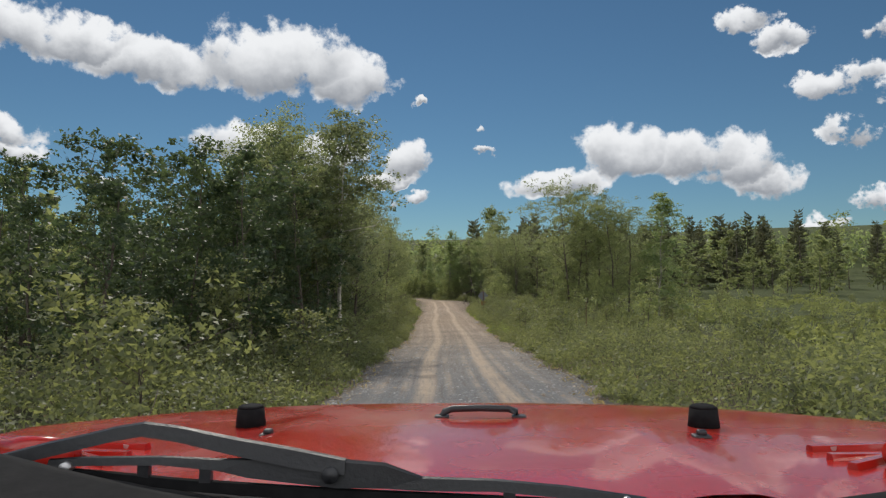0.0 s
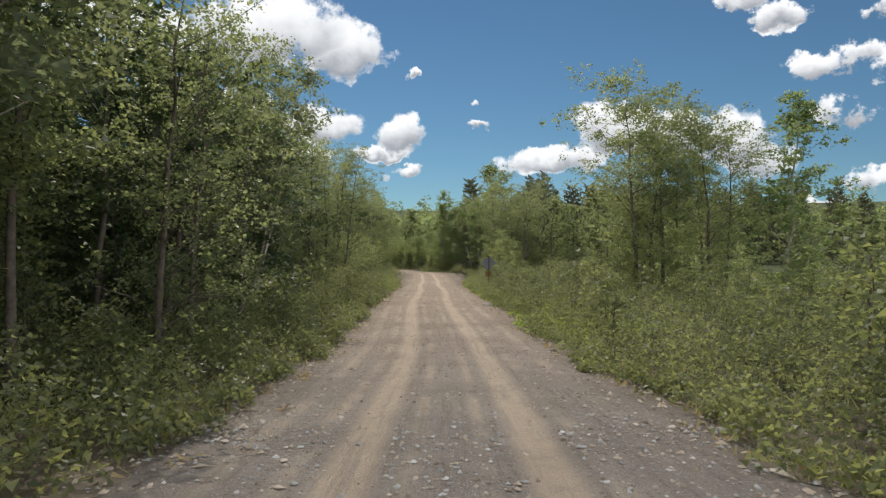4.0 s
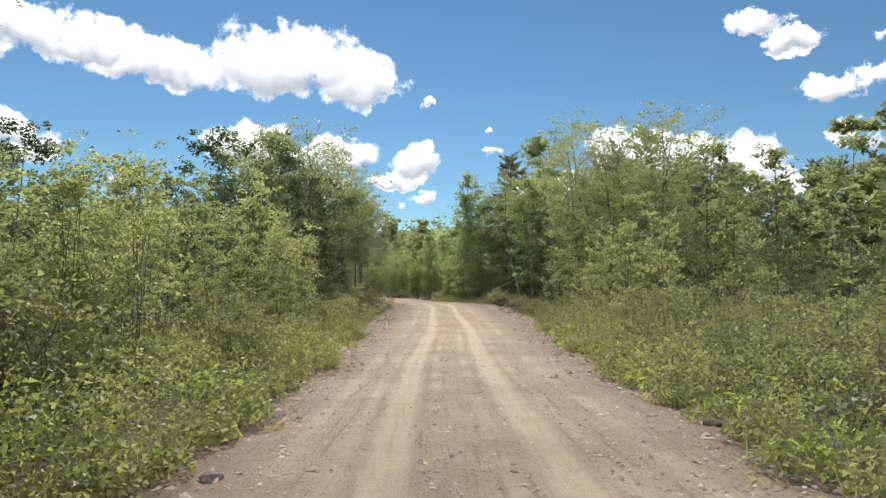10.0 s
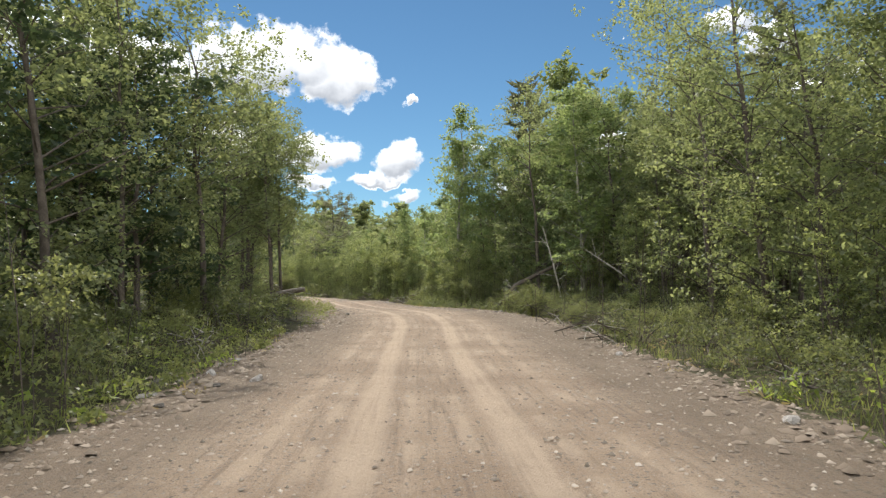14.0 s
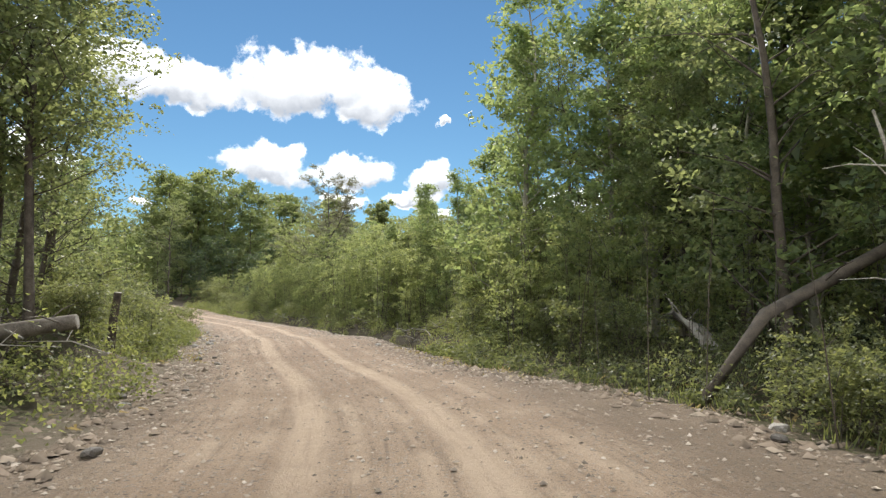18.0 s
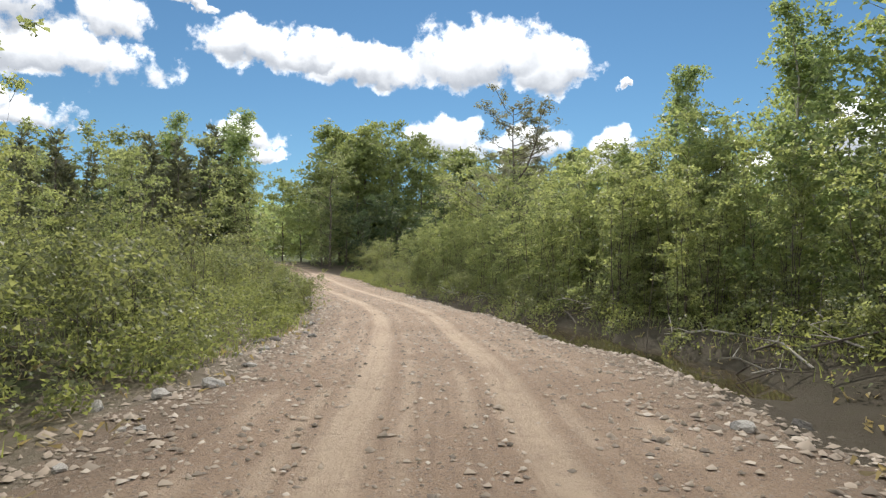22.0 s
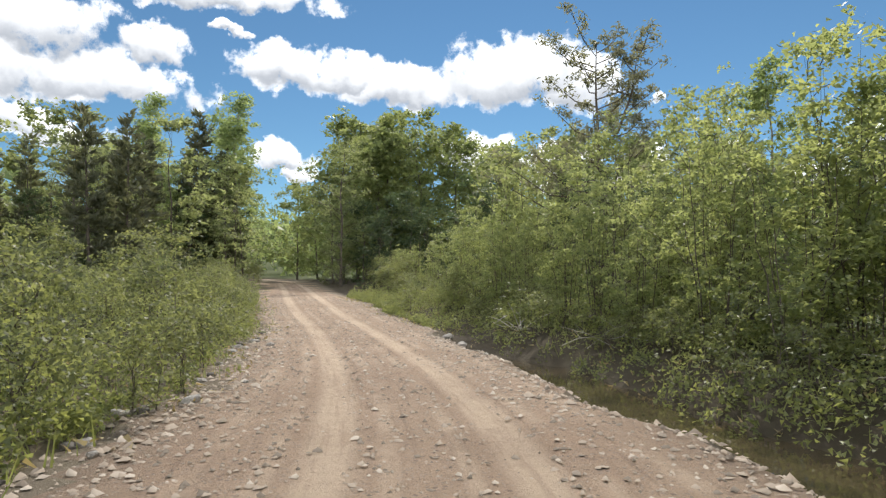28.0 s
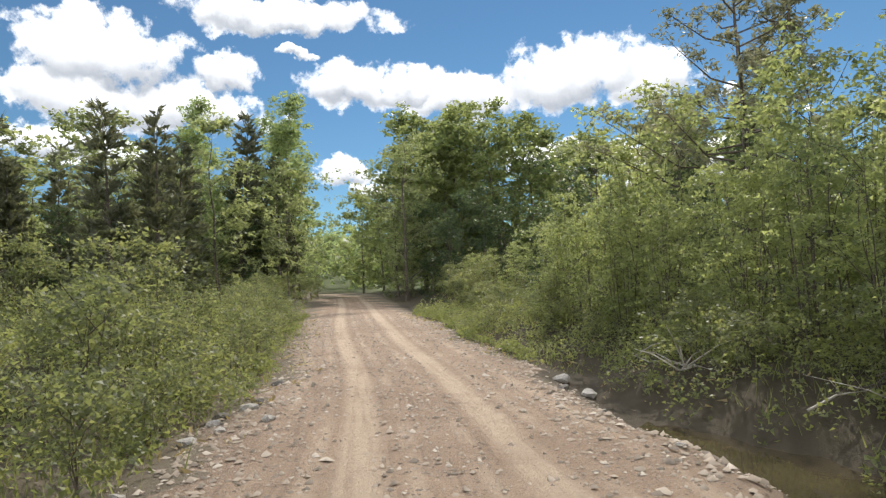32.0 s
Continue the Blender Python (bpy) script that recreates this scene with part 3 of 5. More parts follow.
def conifer(seed, h):
    """A dark conifer: whorls of uneven boughs carrying flat sprays of needles."""
    rng = np.random.default_rng(seed)
    tb = Tubes(3)
    tb.add([(0, 0, -0.2), (0.02, 0, h * 0.35), (0, 0.03, h * 0.7), (0, 0, h)], [0.11, 0.085, 0.05, 0.008])
    tri = []
    z = h * 0.10
    while z < h * 0.98:
        g = z / h
        for _ in range(int(rng.integers(5, 8))):
            an = rng.uniform(0, 6.28)
            reach = (1.95 * (1 - g) ** 0.62 + 0.12) * rng.uniform(0.45, 1.12)
            rise = rng.uniform(-0.12, 0.22) + 0.35 * g
            d = np.array([math.cos(an), math.sin(an), rise])
            o = np.array([0, 0, z + rng.normal(0, 0.3)])
            if reach > 0.5 and g < 0.55:
                tb.add([o, o + d * reach * 0.9], [0.018, 0.006])
            side = np.array([-math.sin(an), math.cos(an), 0.0])
            for _k in range(max(3, int(reach * 14))):
                q = rng.uniform(0.2, 1.0)
                p = o + d * reach * q
                s = (1 if rng.uniform() < 0.5 else -1) * rng.uniform(0.4, 1.0)
                tip = p + (d * rng.uniform(0.4, 0.9) + side * s * 0.8 + np.array([0, 0, rng.normal(0.25, 0.4)])) * 0.36
                w = np.array([rng.normal(0, 0.5), rng.normal(0, 0.5), 1.0]) * 0.095
                tri += [p - w, p + w, tip]
        z += h * rng.uniform(0.022, 0.045)
    return [("trunk", tb.mesh("trunk_conifer", BARK), ""), ("needles", mesh_of("needles_conifer", np.array(tri), np.arange(len(tri)).reshape(-1, 3), NEEDLE), "dark green needles")]


MAPLE = Kind("maple_tree", "young broadleaf tree with fresh green leaves beside the track", "tree", "roadside trees",
             tree_forms("maple", 4, LEAF_MAPLE, BARK, 0.110, 11, slim=0.68, h=10, crown_low=0.06, radius=2.6, limbs=40, clusters=330, per=17, tight=0.85)
             + tree_forms("tall_maple", 2, LEAF_MAPLE, BARK, 0.118, 19, slim=0.70, h=10, crown_low=0.30, radius=2.7, limbs=38, clusters=470, per=18, tight=0.8), 10)
POPLAR = Kind("poplar_tree", "slender poplar with pale bark and small leaves", "tree", "roadside trees",
              tree_forms("poplar", 3, LEAF_POPLAR, BARK_PALE, 0.125, 31, slim=0.75, tri=True, h=10, crown_low=0.06, radius=2.0, limbs=40, clusters=430, per=17, tight=0.85, shape="column", spread_up=1.0), 10)
BIRCH = Kind("birch_tree", "birch with white trunks and dark airy leaves", "tree", "roadside trees",
             tree_forms("birch", 2, LEAF_BIRCH, BARK_BIRCH, 0.125, 51, slim=0.65, tri=True, h=10, crown_low=0.28, radius=1.9, limbs=34, clusters=480, per=16, stems=2, spread_up=1.0), 10)
MID = Kind("woodland_tree", "leafy green tree in the woods near the track", "tree", "woods",
           tree_forms("thicket", 5, LEAF_MAPLE, BARK, 0.21, 191, slim=0.7, tri=True, h=10, crown_low=0.03, radius=2.5, limbs=20, clusters=190, per=11, sides=3), 10)
# woodland trees with the shade put into their leaf colour
SHADE_HUE = Kind("dark_wood_tree", "dark green tree in the dense shady woods", "tree", "dark woods",
                tree_forms("shade_hue", 4, LEAF_SHADE, BARK, 0.185, 231, slim=0.7, tri=True, h=10, crown_low=0.02, radius=2.6, limbs=22, clusters=230, per=13, sides=3), 10)
FAR = Kind("woodland_tree", "leafy tree in the woods behind the roadside", "tree", "woods",
           tree_forms("woods", 5, LEAF_MAPLE, BARK, 0.37, 71, slim=0.75, tri=True, h=10, crown_low=0.03, radius=2.7, limbs=9, clusters=110, per=10, sides=4), 10)
GROVE = Kind("grove_tree", "tall rounded dark green tree of a distant grove", "tree", "grove",
             tree_forms("grove", 3, LEAF_DARK, BARK, 0.19, 91, slim=0.8, tri=True, h=10, crown_low=0.03, radius=2.9, limbs=40, clusters=560, per=11), 10)
SPRUCE = Kind("pine_tree", "dark conifer standing over the woods", "tree", "conifers", [conifer(211 + i, 10.0) for i in range(4)], 10)
SAPLING = Kind("sapling", "thin many-stemmed sapling with yellow-green leaves", "sapling", "saplings",
               tree_forms("sapling", 5, LEAF_WILLOW, BARK, 0.082, 131, slim=0.78, tri=True, h=5, crown_low=0.0, radius=1.15, limbs=20, clusters=120, per=16, stems=4, tight=0.7, trunk_r=0.03, shape="column", spread_up=0.95, sides=3), 5)
FINE = Kind("sapling", "slender sapling with many dark stems and small glossy leaves", "sapling", "saplings",
            tree_forms("fine_sapling", 4, LEAF_WILLOW, BARK, 0.076, 141, slim=0.78, tri=True, h=5, crown_low=0.0, radius=1.1, limbs=30, clusters=170, per=18, stems=6, tight=0.7, trunk_r=0.028, shape="column", spread_up=1.1, sides=3), 5)
SHRUB = Kind("shrub", "rounded green shrub in the scrub behind the verge", "shrub", "shrubs",
             tree_forms("shrub", 4, LEAF_BUSH, BARK, 0.082, 171, slim=0.78, tri=True, h=3, crown_low=0.02, radius=1.3, limbs=14, clusters=130, per=12, tight=0.8, stems=4, trunk_r=0.03, spread_up=1.0, sides=3), 3)
BUSH = Kind("bush", "low leafy roadside bush", "bush", "roadside bushes",
            tree_forms("bush", 5, LEAF_BUSH, BARK, 0.064, 151, slim=0.78, tri=True, h=1.5, crown_low=0.03, radius=0.9, limbs=9, clusters=78, per=16, tight=0.75, stems=3, trunk_r=0.02, shape="round", spread_up=1.0, sides=3), 1.5)


def at_road(fy, lat):
    """The place beside the road's middle at y = fy, lat metres to the right."""
    i = int(np.abs(LINE[:, 1] - fy).argmin())
    return LINE[i, 0] + TAN[i, 1] * lat, LINE[i, 1] - TAN[i, 0] * lat


def plant(kind, count, y0, y1, o0, o1, h0, h1, seed):
    """Plants set out along the road between y0 and y1, o0 to o1 from its middle (left negative)."""
    rng = np.random.default_rng(seed)
    n = 0
    done = []
    tries = 0
    gap = math.sqrt(abs(o1 - o0) * (y1 - y0) / count) * 0.6
    while n < count and tries < count * 30:
        tries += 1
        x, y = at_road(rng.uniform(y0, y1), rng.uniform(o0, o1))
        if any((x - a) ** 2 + (y - b) ** 2 < gap * gap for a, b in done):
            continue
        lat = float(beside(x, y)[0][0])
        if abs(lat) < min(abs(o0), abs(o1)) - 0.4 or (x < -10 and y > 176 and abs(lat) < 5):
            continue
        if kind in (BUSH, SHRUB) and -10.5 < x < -4.2 and 124 < y < 136.5:
            n += 1
            continue
        done.append((x, y))
        kind.put(x, y, rng.uniform(h0, h1))
        n += 1


def scatter(kind, count, x0, x1, y0, y1, h0, h1, seed):
    """Plants set out over a stretch of the plan, clear of the road."""
    rng = np.random.default_rng(seed)
    n = 0
    while n < count:
        x, y = float(rng.uniform(x0, x1)), float(rng.uniform(y0, y1))
        if abs(float(beside(x, y)[0][0])) > 5.2:
            kind.put(x, y, rng.uniform(h0, h1))
            n += 1


# the woods on the left at the start, leaves toned dark for cloud shade
plant(MAPLE, 11, 25, 43, -9.5, -5.2, 7.5, 10.0, 1)
plant(SHADE_HUE, 16, 25, 52, -16, -8, 7.5, 9.8, 2)
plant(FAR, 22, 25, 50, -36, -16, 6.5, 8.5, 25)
plant(SHADE_HUE, 5, 31, 43, -12, -7.5, 8.5, 10.0, 89)
plant(SHADE_HUE, 26, 10, 27, -22, -7.0, 4.2, 6.2, 26)
plant(SHADE_HUE, 8, 18, 30, -9.5, -5.2, 4.6, 6.6, 160)
plant(SHADE_HUE, 12, 10, 34, -38, -20, 5.5, 8.0, 27)
MAPLE.put(-9.0, 31.0, 11.6, 3)
MAPLE.put(-8.0, 33.0, 11.2, 0)
BIRCH.put(-4.3, 27.5, 10.2, 0, 0.4, "birch clump with white trunks at the edge of the woods")
BIRCH.put(-5.4, 29.5, 10.2, 1, 2.0)
BIRCH.put(-6.9, 50.6, 10.5, 1, 0.1, "birch with a white trunk leaning towards the track", lean=0.26)
plant(MAPLE, 6, 47, 63, -10.5, -7.4, 8.0, 10.5, 3)
plant(MID, 12, 46, 76, -18, -9.5, 7.5, 10, 4)
plant(SHADE_HUE, 16, 44, 68, -15, -8.5, 8.5, 11, 70)
plant(SHADE_HUE, 8, 46, 66, -22, -14, 9, 11.5, 71)
plant(SHADE_HUE, 8, 54, 66, -13.0, -9.5, 9.0, 11.0, 153)
MAPLE.put(-6.6, 62.0, 10.2, 1)
plant(FAR, 10, 46, 70, -34, -18, 7.5, 9.5, 28)
MAPLE.put(-5.6, 69.5, 10.3, 2)
MAPLE.put(-7.8, 71.5, 11.0, 1)
MAPLE.put(-8.0, 66.5, 10.0, 0)
MAPLE.put(-6.4, 70.8, 10.4, 0)
MAPLE.put(-6.6, 68.2, 9.2, 3)
MAPLE.put(-7.2, 74.5, 10.5, 3)
MAPLE.put(-10.0, 76.0, 11.0, 1)
# scrub on the left
plant(SAPLING, 34, 76, 110, -18, -7.5, 4.2, 6.4, 5)
plant(SHADE_HUE, 12, 76, 104, -19, -11, 5.6, 7.0, 75)
plant(FAR, 16, 78, 112, -45, -22, 5, 8, 6)
# trees on the left before the bend
plant(MAPLE, 7, 109, 124, -14, -7.5, 10.0, 12.5, 7)
MAPLE.put(-8.2, 114.0, 11.6, 3)
MAPLE.put(-9.5, 104.0, 10.6, 0)
SHADE_HUE.put(-10.2, 106.5, 10.6)
SHADE_HUE.put(-12.0, 103.0, 10.2)
SHADE_HUE.put(-8.8, 108.5, 8.5)
MAPLE.put(7.8, 132.5, 12.6, 1)
MAPLE.put(8.6, 136.5, 13.2, 2)
MAPLE.put(13.3, 124.7, 16.2, 1)
MAPLE.put(16.0, 113.0, 13.4, 2)
MAPLE.put(10.6, 112.0, 12.6, 0)
MAPLE.put(11.8, 106.0, 11.6, 3)
SPRUCE.put(-13.5, 120.5, 14.5)
plant(SHADE_HUE, 8, 112, 126, -14, -9, 9.0, 11.5, 83)
plant(MAPLE, 4, 97, 112, 9.5, 12, 7.5, 9.5, 84)
plant(MAPLE, 6, 104, 136, 10, 15, 7.0, 9.5, 85)
MAPLE.put(-7.3, 131.0, 9.5, 4, label="broadleaf tree with a dark leaning trunk and a spreading branch", lean=-0.08)
plant(MID, 8, 108, 124, -26, -14, 8, 11, 8)
plant(FAR, 8, 112, 140, -44, -26, 8, 11, 29)
# left after the bend
plant(SAPLING, 34, 133, 158, -20, -8, 2.8, 4.8, 9)
plant(MID, 12, 136, 160, -30, -16, 6, 9, 10)
plant(FAR, 8, 138, 165, -50, -30, 7, 10, 50)
# right: meadow, clump of trees, then the wall of trees
MAPLE.put(12.0, 56.0, 11.6, 4)
MAPLE.put(14.0, 57.5, 12.0, 5)
MAPLE.put(16.0, 56.0, 10.2, 3)
MAPLE.put(12.9, 57.0, 9.4, 1)
POPLAR.put(19.5, 55.0, 11.0, 1)
scatter(FINE, 9, 10, 17, 53.5, 58, 3.0, 4.6, 80)
plant(BUSH, 18, 28, 68, 4.2, 9.5, 1.1, 2.0, 81)
plant(BUSH, 12, 66, 96, 4.6, 9.5, 1.0, 1.9, 82)
MAPLE.put(13.2, 59.5, 10.0, 5)
MAPLE.put(15.6, 60.0, 10.6, 4)
MAPLE.put(17.8, 58.0, 10.0, 5)
MAPLE.put(18.0, 61.5, 10.5, 1)
plant(SAPLING, 14, 36, 64, 9, 24, 2.5, 4.0, 11)
plant(MID, 15, 96, 130, 14, 26, 8, 11, 12)
plant(FAR, 16, 92, 130, 26, 50, 8, 11, 24)
plant(MAPLE, 11, 100, 126, 9.8, 15, 8.5, 11.5, 13)
plant(POPLAR, 9, 126, 138, 9.0, 14, 9, 12.0, 14)
plant(MAPLE, 3, 122, 140, 11, 16, 9, 12, 15)
plant(FINE, 18, 149, 160, 6.6, 9.5, 3.8, 5.6, 51)
plant(FINE, 14, 160, 172, 6.4, 8.5, 3.4, 4.8, 72)
plant(SHADE_HUE, 4, 146, 176, 13, 17, 5.0, 6.5, 73)
plant(FINE, 9, 80, 100, -8.5, -6.2, 3.4, 5.0, 74)
plant(FINE, 12, 139, 149, 6.8, 10, 3.4, 5.0, 63)
plant(SAPLING, 30, 150, 178, 9, 15, 3.6, 5.4, 16)
plant(SAPLING, 12, 94, 108, 7.5, 10.5, 3.2, 5.5, 52)
plant(SAPLING, 14, 108, 136, 9.2, 12.0, 3.4, 5.5, 152)
plant(MID, 12, 140, 180, 14, 26, 7, 10, 17)
plant(FAR, 12, 140, 180, 26, 50, 8, 11, 53)
for px_, py_, ph_ in ((3.2, 143.5, 15.0), (4.6, 147.0, 13.0), (6.0, 140.0, 11.5)):
    POPLAR.put(px_, py_, ph_)
for px_, py_, ph_, pf_ in ((5.6, 143.5, 11.0, 1), (7.6, 141.0, 11.0, 2), (6.8, 146.5, 11.5, 0), (9.2, 138.5, 10.5, 3)):
    MAPLE.put(px_, py_, ph_, pf_)
for px_, py_, ph_ in ((10.4, 148.0, 9.5), (10.5, 141.5, 9.0)):
    SHADE_HUE.put(px_, py_, ph_)
MAPLE.put(-8.8, 128.5, 11.0, 4)
MAPLE.put(-6.9, 127.5, 10.5, 5)
MAPLE.put(-10.8, 132.0, 11.0, 0)
MAPLE.put(-8.9, 130.2, 10.0, 5)
MAPLE.put(-9.6, 133.0, 10.5, 4)
MAPLE.put(-9.9, 129.0, 9.5, 2)
MAPLE.put(-8.1, 132.2, 9.0, 5)
MAPLE.put(-11.5, 138.0, 9.5, 1)
MAPLE.put(-11.0, 136.4, 9.0, 2)
MAPLE.put(-10.4, 134.6, 10.0, 0)
scatter(SHRUB, 9, -14.5, -10.8, 121, 135, 1.4, 2.4, 154)
scatter(BUSH, 9, -7.4, -5.8, 131.3, 134.2, 0.7, 1.15, 99)
scatter(BUSH, 8, 5.6, 8.0, 117.5, 124, 0.6, 1.1, 60)
scatter(BUSH, 5, 4.9, 6.6, 123.5, 125.2, 0.9, 1.3, 64)
scatter(BUSH, 6, 5.4, 8.2, 124, 129.0, 0.6, 1.0, 88)
scatter(BUSH, 5, 4.7, 6.4, 126.5, 129.2, 0.8, 1.2, 163)
scatter(SPRUCE, 32, 24, 104, 165, 195, 17, 21, 61)
scatter(FAR, 56, 22, 120, 92, 150, 6, 10, 62)
scatter(SAPLING, 8, 10, 21, 51, 60, 2.8, 4.6, 58)
scatter(SHRUB, 8, 10, 21, 50, 61, 1.6, 2.6, 59)
# scrub filling the ground between the trees
plant(SHRUB, 22, 8, 66, -18, -6, 1.8, 3.4, 40)
plant(SHRUB, 20, 66, 112, -24, -7, 2.0, 3.4, 41)
plant(SHRUB, 16, 110, 132, -18, -8, 1.8, 3.0, 42)
plant(SHRUB, 30, 132, 175, -24, -8.5, 1.8, 3.4, 43)
plant(SHRUB, 32, 20, 95, 9, 45, 1.2, 2.4, 44)
plant(SHRUB, 26, 96, 142, 9.0, 20, 2.0, 4.0, 45)
plant(SHRUB, 22, 140, 178, 7.5, 22, 1.8, 3.4, 46)
plant(SHRUB, 15, 60, 104, -9.5, -5.0, 1.4, 2.4, 155)
plant(SHRUB, 15, 58, 100, 4.8, 10, 1.2, 2.1, 156)
plant(SHRUB, 18, 138, 172, -10.5, -5.4, 1.1, 3.2, 157)
plant(SHRUB, 8, 158, 184, -5.4, -3.6, 1.4, 2.0, 158)
# conifers behind on the right
plant(SPRUCE, 14, 140, 190, 30, 95, 14, 18, 18)
scatter(SPRUCE, 8, 100, 150, 165, 210, 17, 20, 19)
GROVE.put(15.5, 151.5, 20.5)
SPRUCE.put(9.4, 146.5, 18.0)
# far woods round about
scatter(MID, 12, -24, 6, 186, 206, 9, 12.0, 20)
scatter(SPRUCE, 18, 17, 50, 128, 160, 13, 16.5, 65)
scatter(FAR, 14, 12, 42, 130, 160, 11.5, 14.0, 90)
scatter(MID, 6, 12, 22, 148, 160, 11.0, 13.0, 91)
scatter(FAR, 26, -30, 60, 205, 235, 11, 15, 54)
scatter(MID, 16, -66, -36, 176, 206, 8, 13.5, 21)
scatter(SPRUCE, 8, -58, -38, 170, 182, 9, 12, 55)
scatter(FAR, 22, -110, -60, 150, 240, 9, 14, 56)
scatter(SHRUB, 16, -40, -18, 162, 182, 1.2, 2.0, 57)
scatter(SHADE_HUE, 18, -66, -22, 191, 203, 5.5, 8.5, 76)
scatter(SHADE_HUE, 10, -24, 4, 184, 196, 5.5, 8.0, 77)
scatter(SHRUB, 16, -50, -24, 185, 196, 1.6, 3.2, 97)
scatter(SHRUB, 8, -33, -22, 184, 198, 1.8, 3.0, 162)
scatter(SPRUCE, 9, 14, 42, 140, 165, 15.5, 18.5, 98)
scatter(SHADE_HUE, 8, -62, -44, 172, 186, 4.5, 7.0, 78)
plant(FAR, 14, -40, 10, -60, -22, 5, 7, 22)
for gx_, gy_, gh_ in ((-38, 213, 18.5), (-33, 215, 17), (-43, 217, 18), (-29, 210, 14.5), (-36, 206, 14), (-46, 224, 17), (-26, 222, 16), (-34, 232, 17.5), (-50, 224, 12.0), (-56, 227, 13.0), (-62, 231, 14.0), (-36, 209, 17.0), (-40.5, 210, 17.5), (-31, 207, 15.0)):
    GROVE.put(gx_, gy_, gh_)
for gx_, gy_, gh_ in ((-46.8, 197.4, 17.6), (-49.8, 190.6, 15.6), (-52.5, 203, 17.0), (-58, 197, 15.0), (-56.5, 209, 17.0)):
    POPLAR.put(gx_, gy_, gh_)
for gx_, gy_, gh_ in ((-48.5, 193.2, 14.8), (-49.2, 186.6, 10.6), (-49.0, 178.5, 9.8), (-51.5, 177.0, 9.2), (-46.5, 195.6, 12.0), (-55, 201, 14.0), (-47.5, 175.0, 8.6)):
    SPRUCE.put(gx_, gy_, gh_)
for gx_, gy_, gh_ in ((-48.3, 183.8, 9.6), (-51.5, 181.5, 8.8), (-54, 188, 11.0), (-34.0, 194.6, 12.0)):
    MAPLE.put(gx_, gy_, gh_)
for gx_, gy_, gh_ in ((-39.8, 188.5, 7.5), (-44.0, 195.0, 11.0), (-37.5, 199.5, 9.0)):
    MID.put(gx_, gy_, gh_)
for gx_, gy_, gh_ in ((-39.6, 190.2, 2.2), (-35.4, 196.0, 2.4), (-43.6, 196.8, 2.4), (-36.8, 200.5, 2.8), (-41.5, 193.0, 2.0)):
    SHRUB.put(gx_, gy_, gh_)
# bushes along both verges
plant(BUSH, 30, 6, 62, -7.0, -3.7, 0.8, 1.9, 30)
plant(BUSH, 24, 62, 108, -8.0, -3.9, 0.9, 1.8, 31)
plant(BUSH, 12, 108, 131, -8.5, -5.4, 0.8, 1.6, 32)
plant(BUSH, 36, 131, 172, -9.5, -4.6, 1.0, 2.0, 33)
plant(BUSH, 30, 6, 95, 3.9, 13, 0.8, 1.6, 34)
plant(BUSH, 16, 96, 130, 5.4, 8.8, 0.6, 1.2, 35)
plant(BUSH, 20, 130, 174, 6.2, 8.5, 0.8, 1.8, 36)
plant(BUSH, 12, 152, 172, 4.9, 6.4, 0.7, 1.3, 37)
plant(BUSH, 16, 154, 184, -3.8, -3.0, 0.9, 1.4, 47)
plant(BUSH, 14, 176, 200, -5.5, -3.4, 1.0, 1.6, 48)
plant(BUSH, 16, 169, 185, 3.8, 7.0, 1.0, 2.0, 38)
plant(FINE, 9, 170, 186, 5.5, 9.0, 2.8, 4.2, 39)
plant(FINE, 3, 154, 160, 8.2, 9.8, 6.0, 6.8, 86)
plant(POPLAR, 4, 144, 156, 8.4, 12.0, 8.0, 10.5, 159)
plant(FINE, 9, 152, 174, 7.6, 11.0, 6.0, 8.2, 161)
scatter(SAPLING, 8, 1.5, 6.0, 137.5, 143, 2.8, 4.2, 87)
scatter(FINE, 3, 3.0, 5.0, 143, 148, 5.0, 6.5, 95)
plant(FINE, 6, 152, 158, 8.5, 10.5, 5.8, 7.0, 96)
plant(FINE, 12, 134, 143, 6.8, 10, 2.8, 5.0, 92)
plant(BUSH, 6, 133, 142, 6.0, 8.0, 0.9, 1.5, 93)
for px_, py_, ph_ in ((2.8, 150.0, 9.5), (1.8, 154.0, 8.0), (-3.2, 161.0, 6.4), (-5.0, 166.5, 7.2)):
    POPLAR.put(px_, py_, ph_)


